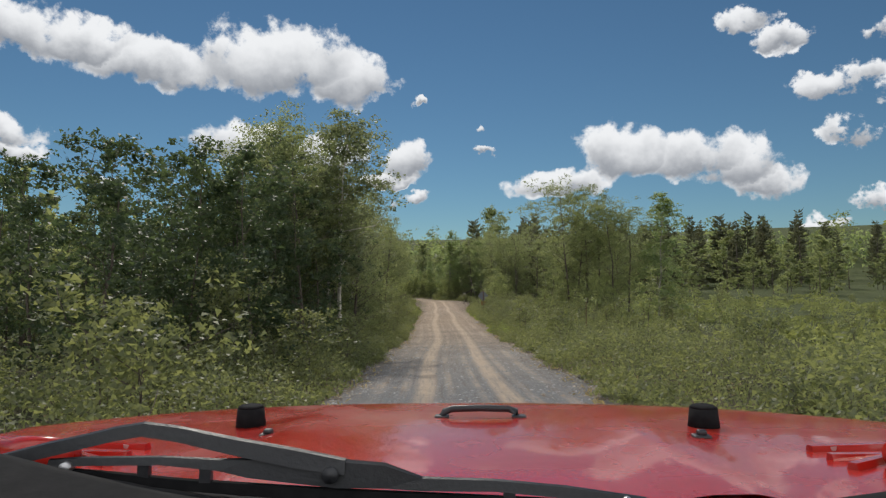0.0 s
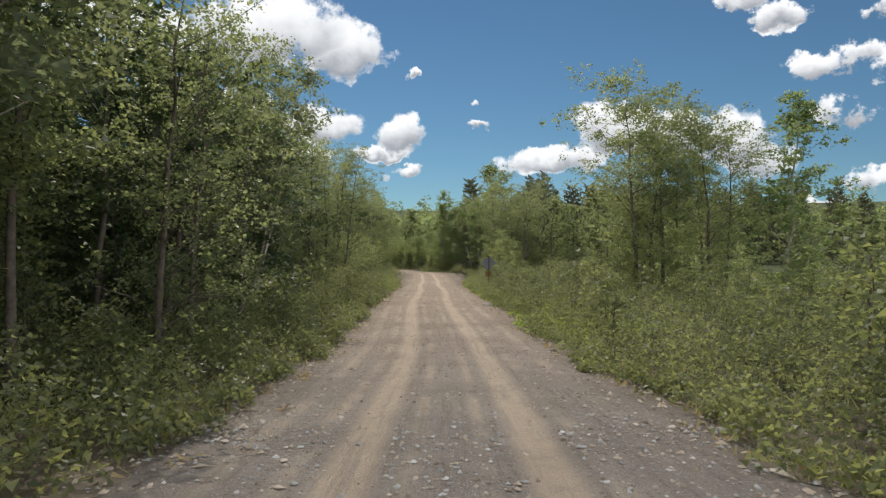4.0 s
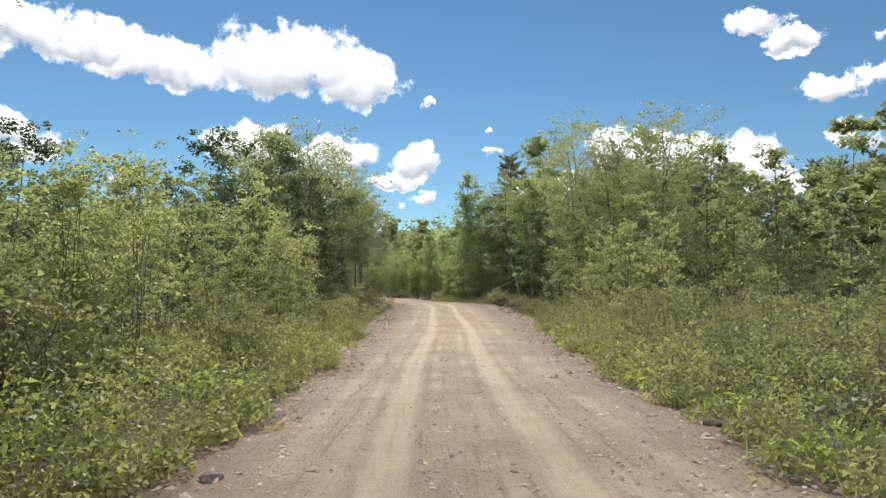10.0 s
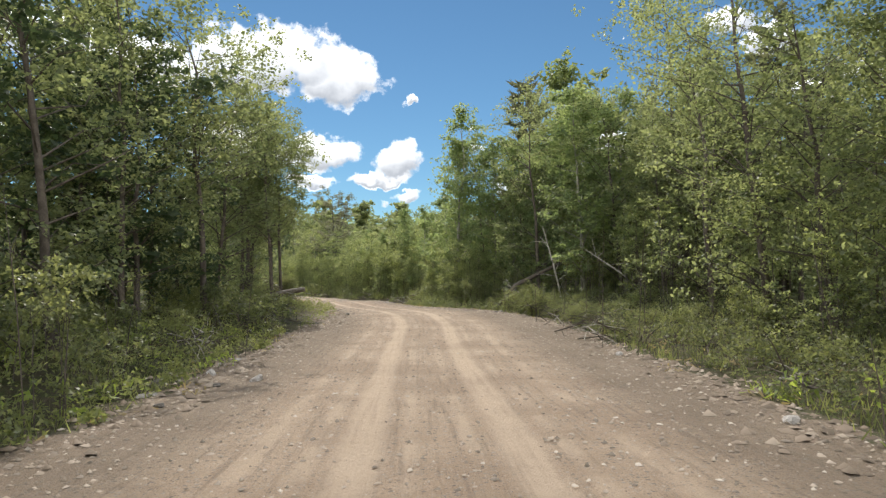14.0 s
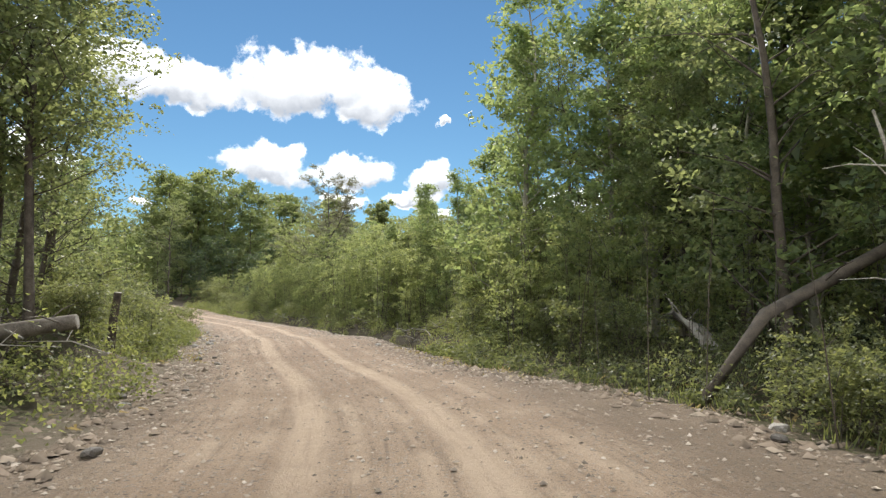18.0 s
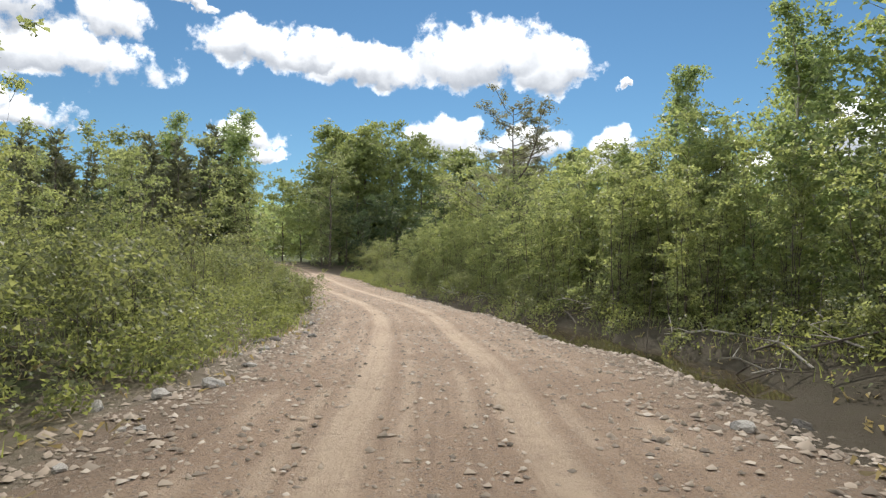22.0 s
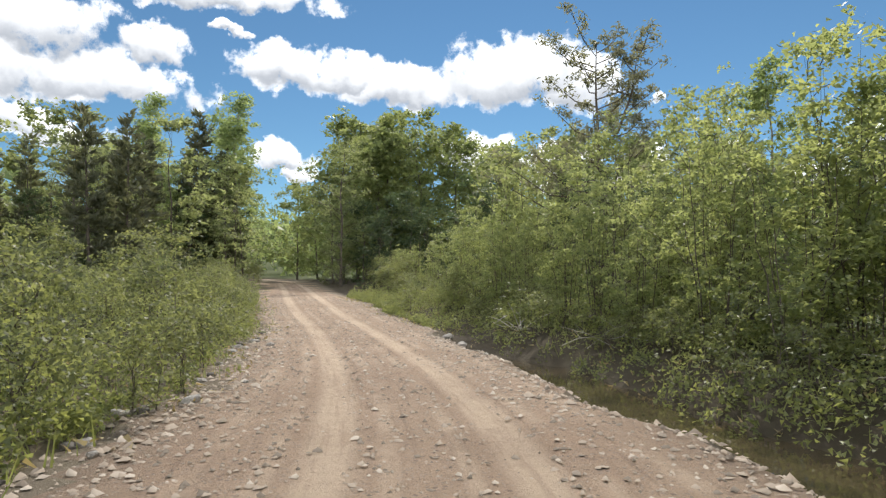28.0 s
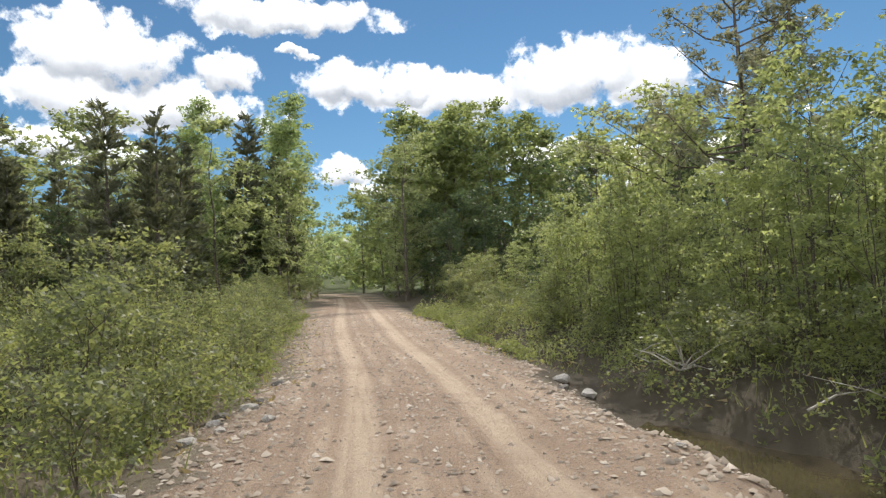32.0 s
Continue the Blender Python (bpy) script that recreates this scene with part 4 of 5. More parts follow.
# ---- undergrowth: herbs, ferns and grass along both verges ----
def undergrowth(name, label, mat, y0, y1, side, o1, per_m2, size, tall, seed, slim=0.72, up=0.4, edge=0.15, patch=0.0, droop=0.2, gap=0.2, clump=64):
    """Low plants, each a small dome of leaves, from the edge of the bare road out to o1 metres."""
    rng = np.random.default_rng(seed)
    k = int((y1 - y0) * o1 * per_m2 / clump)
    fy, u = rng.uniform(y0, y1, k), rng.uniform(0, 1, k) ** 1.5 * o1
    i = np.searchsorted(LINE[:, 1], fy).clip(0, len(LINE) - 1)
    w = half_width(side, fy) + edge + u
    x = LINE[i, 0] + TAN[i, 1] * side * w + TAN[i, 0] * (fy - LINE[i, 1])
    y = LINE[i, 1] - TAN[i, 0] * side * w + TAN[i, 1] * (fy - LINE[i, 1])
    mound = 0.62 + 0.55 * waves(x, y, 1.25) + 0.40 * waves(x + 7, y, 3.7) + rng.normal(0, 0.22, k)
    keep = (waves(x + 31, y - 12, 0.55) + 0.5 * waves(x, y, 2.2) > patch - 1.0) & (mound > gap)
    wet = (side > 0) & (np.abs(y - 154.5) < 14) & (u < np.where(y > 155, 1.3, 1.9))
    dirt = ((np.abs(y - 112) < 16) & (u < np.where(side < 0, 2.6, 1.3)) & (rng.uniform(0, 1, k) < 0.78)) | ((side < 0) & (np.abs(y - 126) < 9) & (u < 3.2) & (rng.uniform(0, 1, k) < 0.65))
    keep &= ~wet & ~dirt
    x, y, u, mound = x[keep], y[keep], u[keep], mound[keep].clip(0.12, 1.5)
    low = np.where((side < 0) & (np.abs(y - 130) < 4.5) & (u > 1.0), 0.5, 1.0)
    hc = mound * tall * low * np.minimum(1, 0.35 + u / 1.1)
    rc = (0.16 + 0.34 * hc) * rng.uniform(0.7, 1.3, len(x)) * max(1.0, size / 0.10)
    c = np.repeat(np.arange(len(x)), rng.integers(clump // 2, clump * 3 // 2 + 1, len(x)))
    rho, an = rng.uniform(0, 1, len(c)) ** 0.5, rng.uniform(0, 6.283, len(c))
    px, py = x[c] + np.cos(an) * rho * rc[c], y[c] + np.sin(an) * rho * rc[c]
    pz = ground_height(px, py) + 0.02 + hc[c] * np.sqrt(1.03 - rho ** 2) * rng.uniform(0.0, 1.0, len(c)) ** 0.35
    me = leaf_mesh(name, np.stack([px, py, pz], 1), size, mat, rng, up, slim, droop, tri=True)
    return tagged(new(name, me), label, "plants", kind="stuff")


def blades(name, label, mat, y0, y1, side, o0, o1, count, tall, seed):
    """Upright grass blades."""
    rng = np.random.default_rng(seed)
    fy, u = rng.uniform(y0, y1, count), rng.uniform(o0, o1, count)
    i = np.searchsorted(LINE[:, 1], fy).clip(0, len(LINE) - 1)
    w = side * (half_width(side, fy) + u)
    x, y = LINE[i, 0] + TAN[i, 1] * w + rng.normal(0, 0.1, count), LINE[i, 1] - TAN[i, 0] * w + rng.normal(0, 0.3, count)
    keep = (waves(x - 11, y + 5, 0.8) > -0.15) & ~((side > 0) & (np.abs(y - 154.5) < 14) & (u < 2.3)) & ~((side < 0) & (np.abs(y - 126) < 9) & (u < 3.4))
    x, y = x[keep], y[keep]
    k = len(x)
    z = ground_height(x, y)
    h = tall * rng.uniform(0.4, 1.2, k)
    an, be = rng.uniform(0, 6.28, k), rng.normal(0, 0.35, (k, 2)) * h[:, None]
    dx, dy = np.cos(an) * 0.012, np.sin(an) * 0.012
    v = np.stack([np.stack([x - dx, y - dy, z - 0.02], 1), np.stack([x + dx, y + dy, z - 0.02], 1), np.stack([x + be[:, 0], y + be[:, 1], z + h], 1)], 1).reshape(-1, 3)
    return tagged(new(name, mesh_of(name, v, np.arange(3 * k).reshape(k, 3), mat)), label, "grass", kind="stuff")


undergrowth("undergrowth", "dark green herbs and leafy ground cover under the woods", LEAF_BUSH, 4, 66, -1, 6.0, 310, 0.064, 1.15, 201)
undergrowth("undergrowth", "dense green herbs and low leaves on the verge", LEAF_FORB, 66, 132, -1, 6.0, 380, 0.060, 1.15, 202)
undergrowth("undergrowth", "dense green herbs and low leaves on the verge", LEAF_FORB, 130, 182, -1, 8.0, 300, 0.060, 1.1, 203, edge=0.6, gap=0.3)
undergrowth("undergrowth", "green meadow of herbs and brambles", LEAF_BUSH, 4, 98, 1, 8.0, 280, 0.063, 1.2, 204)
undergrowth("undergrowth", "leafy ground cover at the foot of the trees", LEAF_BUSH, 96, 142, 1, 5.0, 330, 0.060, 0.85, 205, edge=0.5)
undergrowth("undergrowth", "leafy ground cover beside the water", LEAF_FORB, 136, 182, 1, 8.0, 280, 0.060, 0.95, 206, edge=0.4)
undergrowth("meadow", "rough meadow of tall herbs running back to the trees", LEAF_FORB, 10, 100, 1, 46, 9, 0.30, 0.9, 212, slim=0.4, edge=8.0, up=0.2)
undergrowth("ferns", "patches of bright yellow-green ferns", LEAF_FERN, 40, 105, 1, 5.0, 40, 0.15, 0.6, 207, slim=0.35, patch=0.92, clump=22)
undergrowth("ferns", "patches of bright yellow-green ferns", LEAF_FERN, 52, 128, -1, 4.5, 34, 0.15, 0.5, 208, slim=0.35, patch=0.98, clump=22)
undergrowth("dry_litter", "dry brown leaves and stalks along the edge of the track", DRY_GRASS, 4, 180, -1, 4.0, 9, 0.12, 0.08, 209, slim=0.3, edge=-0.3, clump=4)
undergrowth("dry_litter", "dry brown leaves and stalks along the edge of the track", DRY_GRASS, 4, 180, 1, 4.0, 9, 0.12, 0.08, 210, slim=0.3, edge=-0.3, clump=4)
for side, seed in ((-1, 221), (1, 222)):
    blades("grass", "thin green grass on the verge", LEAF_FORB, 4, 182, side, 0.25, 5.0, 22000, 0.34, seed)


# ---- woods on the far slopes ----
def far_woods(name, label, mat, seed, count, r0, r1, a0, a1, h0, h1):
    rng = np.random.default_rng(seed)
    res, sz = [], []
    for _ in range(count):
        r, a = rng.uniform(r0, r1), radians(rng.uniform(a0, a1))
        x, y = -8 + r * math.sin(a), 130 + r * math.cos(a)
        if abs(float(beside(x, y)[0][0])) < 6:
            continue
        h, z = rng.uniform(h0, h1), zg(x, y)
        k = 80
        p = rng.normal(0, 1, (k, 3))
        p /= np.linalg.norm(p, axis=1)[:, None]
        p *= rng.uniform(0.6, 1.05, k)[:, None]
        wide = h * rng.uniform(0.22, 0.30)
        res.append(np.stack([x + p[:, 0] * wide, y + p[:, 1] * wide, z + h * 0.52 + p[:, 2] * h * 0.48], 1))
        sz.append(np.full(k, h * 0.085))
    me = leaf_mesh(name, np.vstack(res), np.concatenate(sz), mat, rng, 0.4, 0.8, 0.2, True)
    return tagged(new(name, me), label, "woods", kind="stuff")


far_woods("far_woods", "sunlit yellow-green woods covering the distant slope", LEAF_POPLAR, 301, 520, 95, 260, -75, 60, 12, 16)
far_woods("far_woods", "darker woods on the distant slope", LEAF_DARK, 302, 220, 110, 290, -75, 60, 13, 17)
far_woods("far_woods", "woods standing far behind the start of the track", LEAF_MAPLE, 303, 160, 150, 260, 100, 260, 9, 13)


# ---- dead upright stems among the scrub ----
def dead_stems(name, label, count, x0, x1, y0, y1, h0, h1, seed):
    rng = np.random.default_rng(seed)
    tb = Tubes(3)
    for _ in range(count):
        x, y = rng.uniform(x0, x1), rng.uniform(y0, y1)
        if abs(float(beside(x, y)[0][0])) < 4.2:
            continue
        z, h = zg(x, y), rng.uniform(h0, h1)
        dx, dy = rng.normal(0, 0.12, 2) * h
        tb.add([(x, y, z - 0.05), (x + dx * 0.4, y + dy * 0.4, z + h * 0.5), (x + dx, y + dy, z + h)], [0.012, 0.009, 0.003])
        for _k in range(2):
            q = rng.uniform(0.4, 0.9)
            p = Vector((x + dx * q, y + dy * q, z + h * q))
            tb.add([p, p + Vector((rng.normal(0, 0.15), rng.normal(0, 0.15), rng.uniform(0.1, 0.35))) * h * 0.5], [0.006, 0.002])
    return tagged(new(name, tb.mesh(name, BARK)), label, "stems", kind="stuff")


dead_stems("dead_stems", "thin bare dead stems standing in the meadow", 230, 4, 16, 42, 98, 0.8, 2.2, 501)
dead_stems("dead_stems", "thin bare stems among the saplings", 160, -16, -4, 68, 112, 1.0, 3.0, 502)
dead_stems("dead_stems", "thin bare stems among the bushes by the ditch", 150, -4, 10, 100, 176, 1.0, 3.6, 503)

# ---- shaped solids ----
def lump(seed, r=(1, 1, 1), rough=0.22, sub=2):
    """A stone: a rounded block with uneven sides."""
    bm = bmesh.new()
    bmesh.ops.create_icosphere(bm, subdivisions=sub, radius=1.0)
    off = Vector((seed * 3.1, seed * 1.7, seed * 0.9))
    for v in bm.verts:
        k = 1 + rough * noise.noise(v.co * 1.1 + off) * 2 + rough * 0.5 * noise.noise(v.co * 3 + off)
        v.co = Vector((v.co.x * r[0], v.co.y * r[1], v.co.z * r[2])) * k
    return bm


def bm_mesh(bm, name, mat, smooth=False):
    me = bpy.data.meshes.new(name)
    bm.to_mesh(me)
    bm.free()
    me.materials.append(mat)
    if smooth:
        me.polygons.foreach_set("use_smooth", np.ones(len(me.polygons), bool))
    return me


def box(bm, lo, hi, bevel=0.0, m=None):
    """A bevelled block from corner to corner, added to bm."""
    r = bmesh.ops.create_cube(bm, size=1.0)
    c, s = (Vector(lo) + Vector(hi)) / 2, Vector(hi) - Vector(lo)
    for v in r["verts"]:
        v.co = Vector((v.co.x * s.x, v.co.y * s.y, v.co.z * s.z)) + c
        if m is not None:
            v.co = m @ v.co
    if bevel:
        es = list({e for v in r["verts"] for e in v.link_edges})
        bmesh.ops.bevel(bm, geom=es, offset=bevel, segments=2, affect="EDGES", profile=0.5)


def drum(bm, a, b, r0, r1=None, seg=20):
    """A closed round bar from a to b."""
    a, b = Vector(a), Vector(b)
    d = b - a
    bmesh.ops.create_cone(bm, cap_ends=True, segments=seg, radius1=r0, radius2=r0 if r1 is None else r1, depth=d.length,
                          matrix=Matrix.Translation((a + b) / 2) @ d.to_track_quat("Z", "Y").to_matrix().to_4x4())


# ---- gravel and stones ----
def gravel(name, label, count, y0, y1, r0, r1, mat, seed, edge=False):
    """Loose stones, each a small eight-sided lump, denser at the edges and between the wheel tracks."""
    rng = np.random.default_rng(seed)
    fy = rng.uniform(y0, y1, count)
    side = np.where(rng.uniform(0, 1, count) < 0.5, -1, 1)
    w = np.where(side < 0, half_width(-1, fy), half_width(1, fy))
    lat = side * (w + rng.normal(-0.1, 0.45, count)) if edge else side * rng.uniform(0, 1, count) * (w + 0.3)
    if not edge:
        keep = (np.minimum(np.abs(lat + 0.95), np.abs(lat - 0.75)) > 0.26) | (rng.uniform(0, 1, count) < 0.15)
        fy, lat = fy[keep], lat[keep]
    i = np.searchsorted(LINE[:, 1], fy).clip(0, len(LINE) - 1)
    x, y = LINE[i, 0] + TAN[i, 1] * lat + TAN[i, 0] * (fy - LINE[i, 1]), fy - TAN[i, 0] * lat
    k = len(x)
    r = r0 + (r1 - r0) * rng.uniform(0, 1, k) ** 2.2
    z = ground_height(x, y) + r * 0.1
    base = np.array([(1, 0, 0), (0, 1, 0), (-1, 0, 0), (0, -1, 0), (0, 0, 1), (0, 0, -1)], float)
    an = rng.uniform(0, 6.28, k)
    v = base[None] * rng.uniform(0.55, 1.25, (k, 6, 1)) + rng.normal(0, 0.16, (k, 6, 3))
    v[..., 2] *= 0.6
    c, s = np.cos(an)[:, None], np.sin(an)[:, None]
    v = np.stack([v[..., 0] * c - v[..., 1] * s, v[..., 0] * s + v[..., 1] * c, v[..., 2]], -1) * r[:, None, None] + np.stack([x, y, z], 1)[:, None]
    f = np.array([(0, 1, 4), (1, 2, 4), (2, 3, 4), (3, 0, 4)])
    f = (np.arange(k)[:, None, None] * 6 + f[None]).reshape(-1, 3)
    return tagged(new(name, mesh_of(name, v.reshape(-1, 3), f, mat)), label, "gravel", kind="stuff")


def pebble_material(name, stops):
    m, n, o = material(name)
    isl = n.add("ShaderNodeNewGeometry").outputs["Random Per Island"]
    pos = n.add("ShaderNodeNewGeometry").outputs["Position"]
    col = n.mix(n.ramp(isl, 0.0, 0.6), c4(*stops[0]), c4(*stops[1]))
    col = n.mix(n.ramp(isl, 0.75, 1.0), col, c4(*stops[2]))
    col = n.mix(n.math("MULTIPLY", n.noise(40.0, 3.0, 0.6, pos), 0.4), col, c4(0.30, 0.25, 0.19))
    p = n.add("ShaderNodeBsdfPrincipled")
    n.put(p, "Base Color", col), n.put(p, "Roughness", 0.9), n.put(p, "Specular IOR Level", 0.25)
    n.t.links.new(p.outputs[0], o.inputs[0])
    return m


PEBBLE = pebble_material("mixed_pebbles", ((0.13, 0.105, 0.085), (0.36, 0.295, 0.235), (0.52, 0.45, 0.38)))
# stones tinted blue-grey to carry the cloud shade at the start
PEBBLE_SHADE = pebble_material("shade_grey_stone", ((0.17, 0.18, 0.19), (0.32, 0.33, 0.34), (0.48, 0.48, 0.48)))
gravel("shade_toned_stone", "loose stones on the track, coloured blue-grey for cloud shade", 9000, 4, 30, 0.010, 0.042, PEBBLE_SHADE, 401)
gravel("gravel", "loose tan and grey gravel on the track", 30000, 26, 100, 0.008, 0.040, PEBBLE, 402)
gravel("gravel", "loose tan and grey gravel on the track", 36000, 100, 182, 0.008, 0.044, PEBBLE, 403)
gravel("rubble", "coarse broken stones lying on the track", 6500, 132, 178, 0.016, 0.06, PEBBLE, 405)
gravel("rubble", "coarse broken stones along the edge of the track", 3600, 130, 178, 0.02, 0.085, PEBBLE, 406, edge=True)
gravel("gravel", "gravel pushed up along both edges of the track", 9000, 5, 176, 0.014, 0.065, PEBBLE, 404, edge=True)

CLOD = pebble_material("clods_of_earth", ((0.10, 0.075, 0.055), (0.21, 0.16, 0.12), (0.34, 0.28, 0.22)))
gravel("clods", "clods of brown earth and stones pushed to the edges of the track", 3400, 80, 136, 0.025, 0.12, CLOD, 407, edge=True)

STONE_FORMS = [bm_mesh(lump(i + 1, (1, 0.8, 0.55), 0.25), "stone", STONE if i % 3 else STONE_DARK) for i in range(5)]
rng = np.random.default_rng(77)


def stone(x, y, size, label="loose grey stone at the edge of the track", form=None):
    ob = new("stone", STONE_FORMS[int(rng.integers(5)) if form is None else form])
    ob.matrix_world = Matrix.LocRotScale((x, y, zg(x, y) + size * 0.18), Euler((float(rng.normal(0, 0.2)), float(rng.normal(0, 0.2)), float(rng.uniform(0, 6)))), (size, size, size))
    return tagged(ob, label, "stone", "roadside stones")


stone(-1.9, 71.7, 0.17, "pale boulder at the edge of the verge", 1)
stone(0.2, 143.3, 0.15, "flat grey stone on the track", 1)
stone(-14.7, 167.3, 0.2, "pale stone beside the ditch", 2)
stone(-13.9, 166.4, 0.16, "pale stone beside the ditch", 4)
for k in range(90):
    sd = -1 if rng.uniform() < 0.6 else 1
    fy = float(rng.choice([rng.uniform(8, 80), rng.uniform(84, 128), rng.uniform(128, 172), rng.uniform(128, 172)]))
    x, y = at_road(fy, sd * (float(half_width(sd, fy)) + float(rng.normal(0.15, 0.4))))
    stone(x, y, float(rng.uniform(0.05, 0.14)))

for k in range(34):
    fy = float(rng.uniform(132, 170)) if k < 26 else float(rng.uniform(84, 126))
    x, y = at_road(fy, -(float(half_width(-1, fy)) + float(rng.normal(0.1, 0.35))))
    stone(x, y, float(rng.uniform(0.06, 0.14)), "rough pale rock pushed to the edge of the track")

# ---- water in the ditch ----
m, n, o = material("ditch_water")
p = n.add("ShaderNodeBsdfPrincipled")
pos = n.add("ShaderNodeNewGeometry").outputs["Position"]
n.put(p, "Base Color", n.mix(n.noise(1.5, 4.0, 0.6, pos), c4(0.045, 0.036, 0.022), c4(0.08, 0.062, 0.036))), n.put(p, "Roughness", 0.04), n.put(p, "IOR", 1.33)
bp = n.add("ShaderNodeBump")
n.put(bp, "Strength", 0.08), n.put(bp, "Distance", 0.02), n.put(bp, "Height", n.noise(6.0, 3.0, 0.5, pos)), n.put(p, "Normal", bp.outputs[0])
n.t.links.new(p.outputs[0], o.inputs[0])
WATER = m
wv, wf = [], []
for i, fy in enumerate(np.arange(139.0, 168.0, 0.5)):
    j = int(np.abs(LINE[:, 1] - fy).argmin())
    for lat in (2.5, 3.4, 4.4, 5.4):
        wv.append((LINE[j, 0] + TAN[j, 1] * lat, LINE[j, 1] - TAN[j, 0] * lat, -2.50))
    if i:
        for q in range(3):
            b0 = (i - 1) * 4 + q
            wf.append((b0, b0 + 1, b0 + 5, b0 + 4))
tagged(new("water", mesh_of("water", wv, wf, WATER)), "still brown ditch water along the track", "water", kind="structure")

# ---- road sign seen from behind ----
SIGN_BACK = surface("dull_sign_metal", (0.13, 0.145, 0.17), (0.20, 0.21, 0.24), 3.0, 0.55, 0.5, 0.1)
RUST = surface("rusty_steel", (0.095, 0.05, 0.034), (0.16, 0.088, 0.058), 9.0, 0.85, 0.2, 0.3)
ORANGE = surface("worn_orange_panel", (0.25, 0.145, 0.04), (0.19, 0.105, 0.035), 6.0, 0.7, 0.0, 0.1)
sign = thing("road_sign", "grey back of a diamond road sign on a rusty post", "sign")
sx, sy = 5.5, 71.4
sz = zg(sx, sy)
sign.matrix_world = pose(sx, sy, sz, 0, 0, 6)
bm = bmesh.new()
box(bm, (-0.43, 0.0, -0.43), (0.43, 0.004, 0.43), 0.0, pose(0, 0, 2.17, 0, 45, 0))
es = [e for e in bm.edges if abs((e.verts[0].co - e.verts[1].co).y) > 0.003]
bmesh.ops.bevel(bm, geom=es, offset=0.04, segments=4, affect="EDGES", profile=0.5)
part("sign_panel", bm_mesh(bm, "sign_panel", SIGN_BACK), sign, "grey metal back of the diamond panel")
bm = bmesh.new()
box(bm, (-0.045, -0.035, -0.3), (0.045, -0.029, 2.76), 0.0)
box(bm, (-0.045, -0.035, -0.3), (-0.039, -0.004, 2.76), 0.0)
box(bm, (0.039, -0.035, -0.3), (0.045, -0.004, 2.76), 0.0)
part("post", bm_mesh(bm, "post", RUST), sign, "rusty channel post")
bm = bmesh.new()
box(bm, (-0.26, 0.0, 1.14), (0.26, 0.004, 1.57), 0.0)
part("plaque", bm_mesh(bm, "plaque", ORANGE), sign, "orange-brown lower panel")
for bz in (1.85, 2.5, 1.24, 1.47):
    bm = bmesh.new()
    drum(bm, (0, -0.045, bz), (0, -0.03, bz), 0.014, seg=8)
    part("bolt", bm_mesh(bm, "bolt", RUST), sign)


# ---- the old pine over the ditch ----
def old_pine(x, y, h, seed):
    r = np.random.default_rng(seed)
    tb, tips = Tubes(7), []
    line = [Vector((0.05 * math.sin(i * 1.3), 0.04 * math.cos(i), -0.3 + (h + 0.3) * i / 10)) for i in range(11)]
    fork = [Vector((0, 0, h * 0.55)), Vector((0.9, -0.2, h * 0.66)), Vector((1.5, -0.3, h * 0.80)), Vector((1.75, -0.35, h * 0.94))]
    tb.add(line, [0.17 * (1 - 0.9 * i / 10) for i in range(11)])
    tb.add(fork, [0.08, 0.065, 0.045, 0.012])
    for j in range(46):
        f = 0.36 + 0.62 * (j + r.uniform(0, 1)) / 46
        g = (f - 0.36) / 0.62
        reach = (4.9 * (1 - 0.66 * g)) * r.uniform(0.45, 1.1)
        an = r.uniform(0, 6.28)
        p0 = Vector((0, 0, h * f))
        if j % 3 == 0 and f > 0.6:
            q = (f - 0.55) / 0.40 * 3
            k = min(int(q), 2)
            p0, reach = fork[k].lerp(fork[k + 1], min(q - k, 1.0)), reach * 0.6
        d = Vector((math.cos(an), math.sin(an), 0.12 + 0.55 * g))
        p1, p2 = p0 + d * reach * 0.5 + Vector((0, 0, -0.08 * reach)), p0 + d * reach + Vector((0, 0, 0.12 * reach))
        tb.add([p0, p1, p2], [0.045 * (1.1 - 0.6 * g), 0.028, 0.01])
        for q in (0.45, 0.62, 0.78, 0.9, 1.0):
            b = p0.lerp(p2, q)
            e = b + Vector((r.normal(0, 0.3), r.normal(0, 0.3), r.uniform(0.05, 0.4)))
            tb.add([b, e], [0.012, 0.006])
            tips += [e, b.lerp(e, 0.6)]
    tips += [Vector((0, 0, h))] * 3
    pts = np.vstack([np.array(t) + r.normal(0, 1, (13, 3)) * np.array([0.15, 0.15, 0.09]) for t in tips])
    e = thing("old_pine", "tall open pine with grey-green needle tufts and bare lower trunk", "tree")
    part("trunk", tb.mesh("pine_trunk", BARK), e, "grey scaly trunk and limbs")
    part("needles", leaf_mesh("pine_tufts", pts, 0.24, NEEDLE_GREY, r, 0.4, 0.3), e, "grey-green needle tufts")
    e.matrix_world = pose(x, y, zg(x, y), 0, 0, 20)
    return e


old_pine(-11.0, 177.0, 12.0, 5)


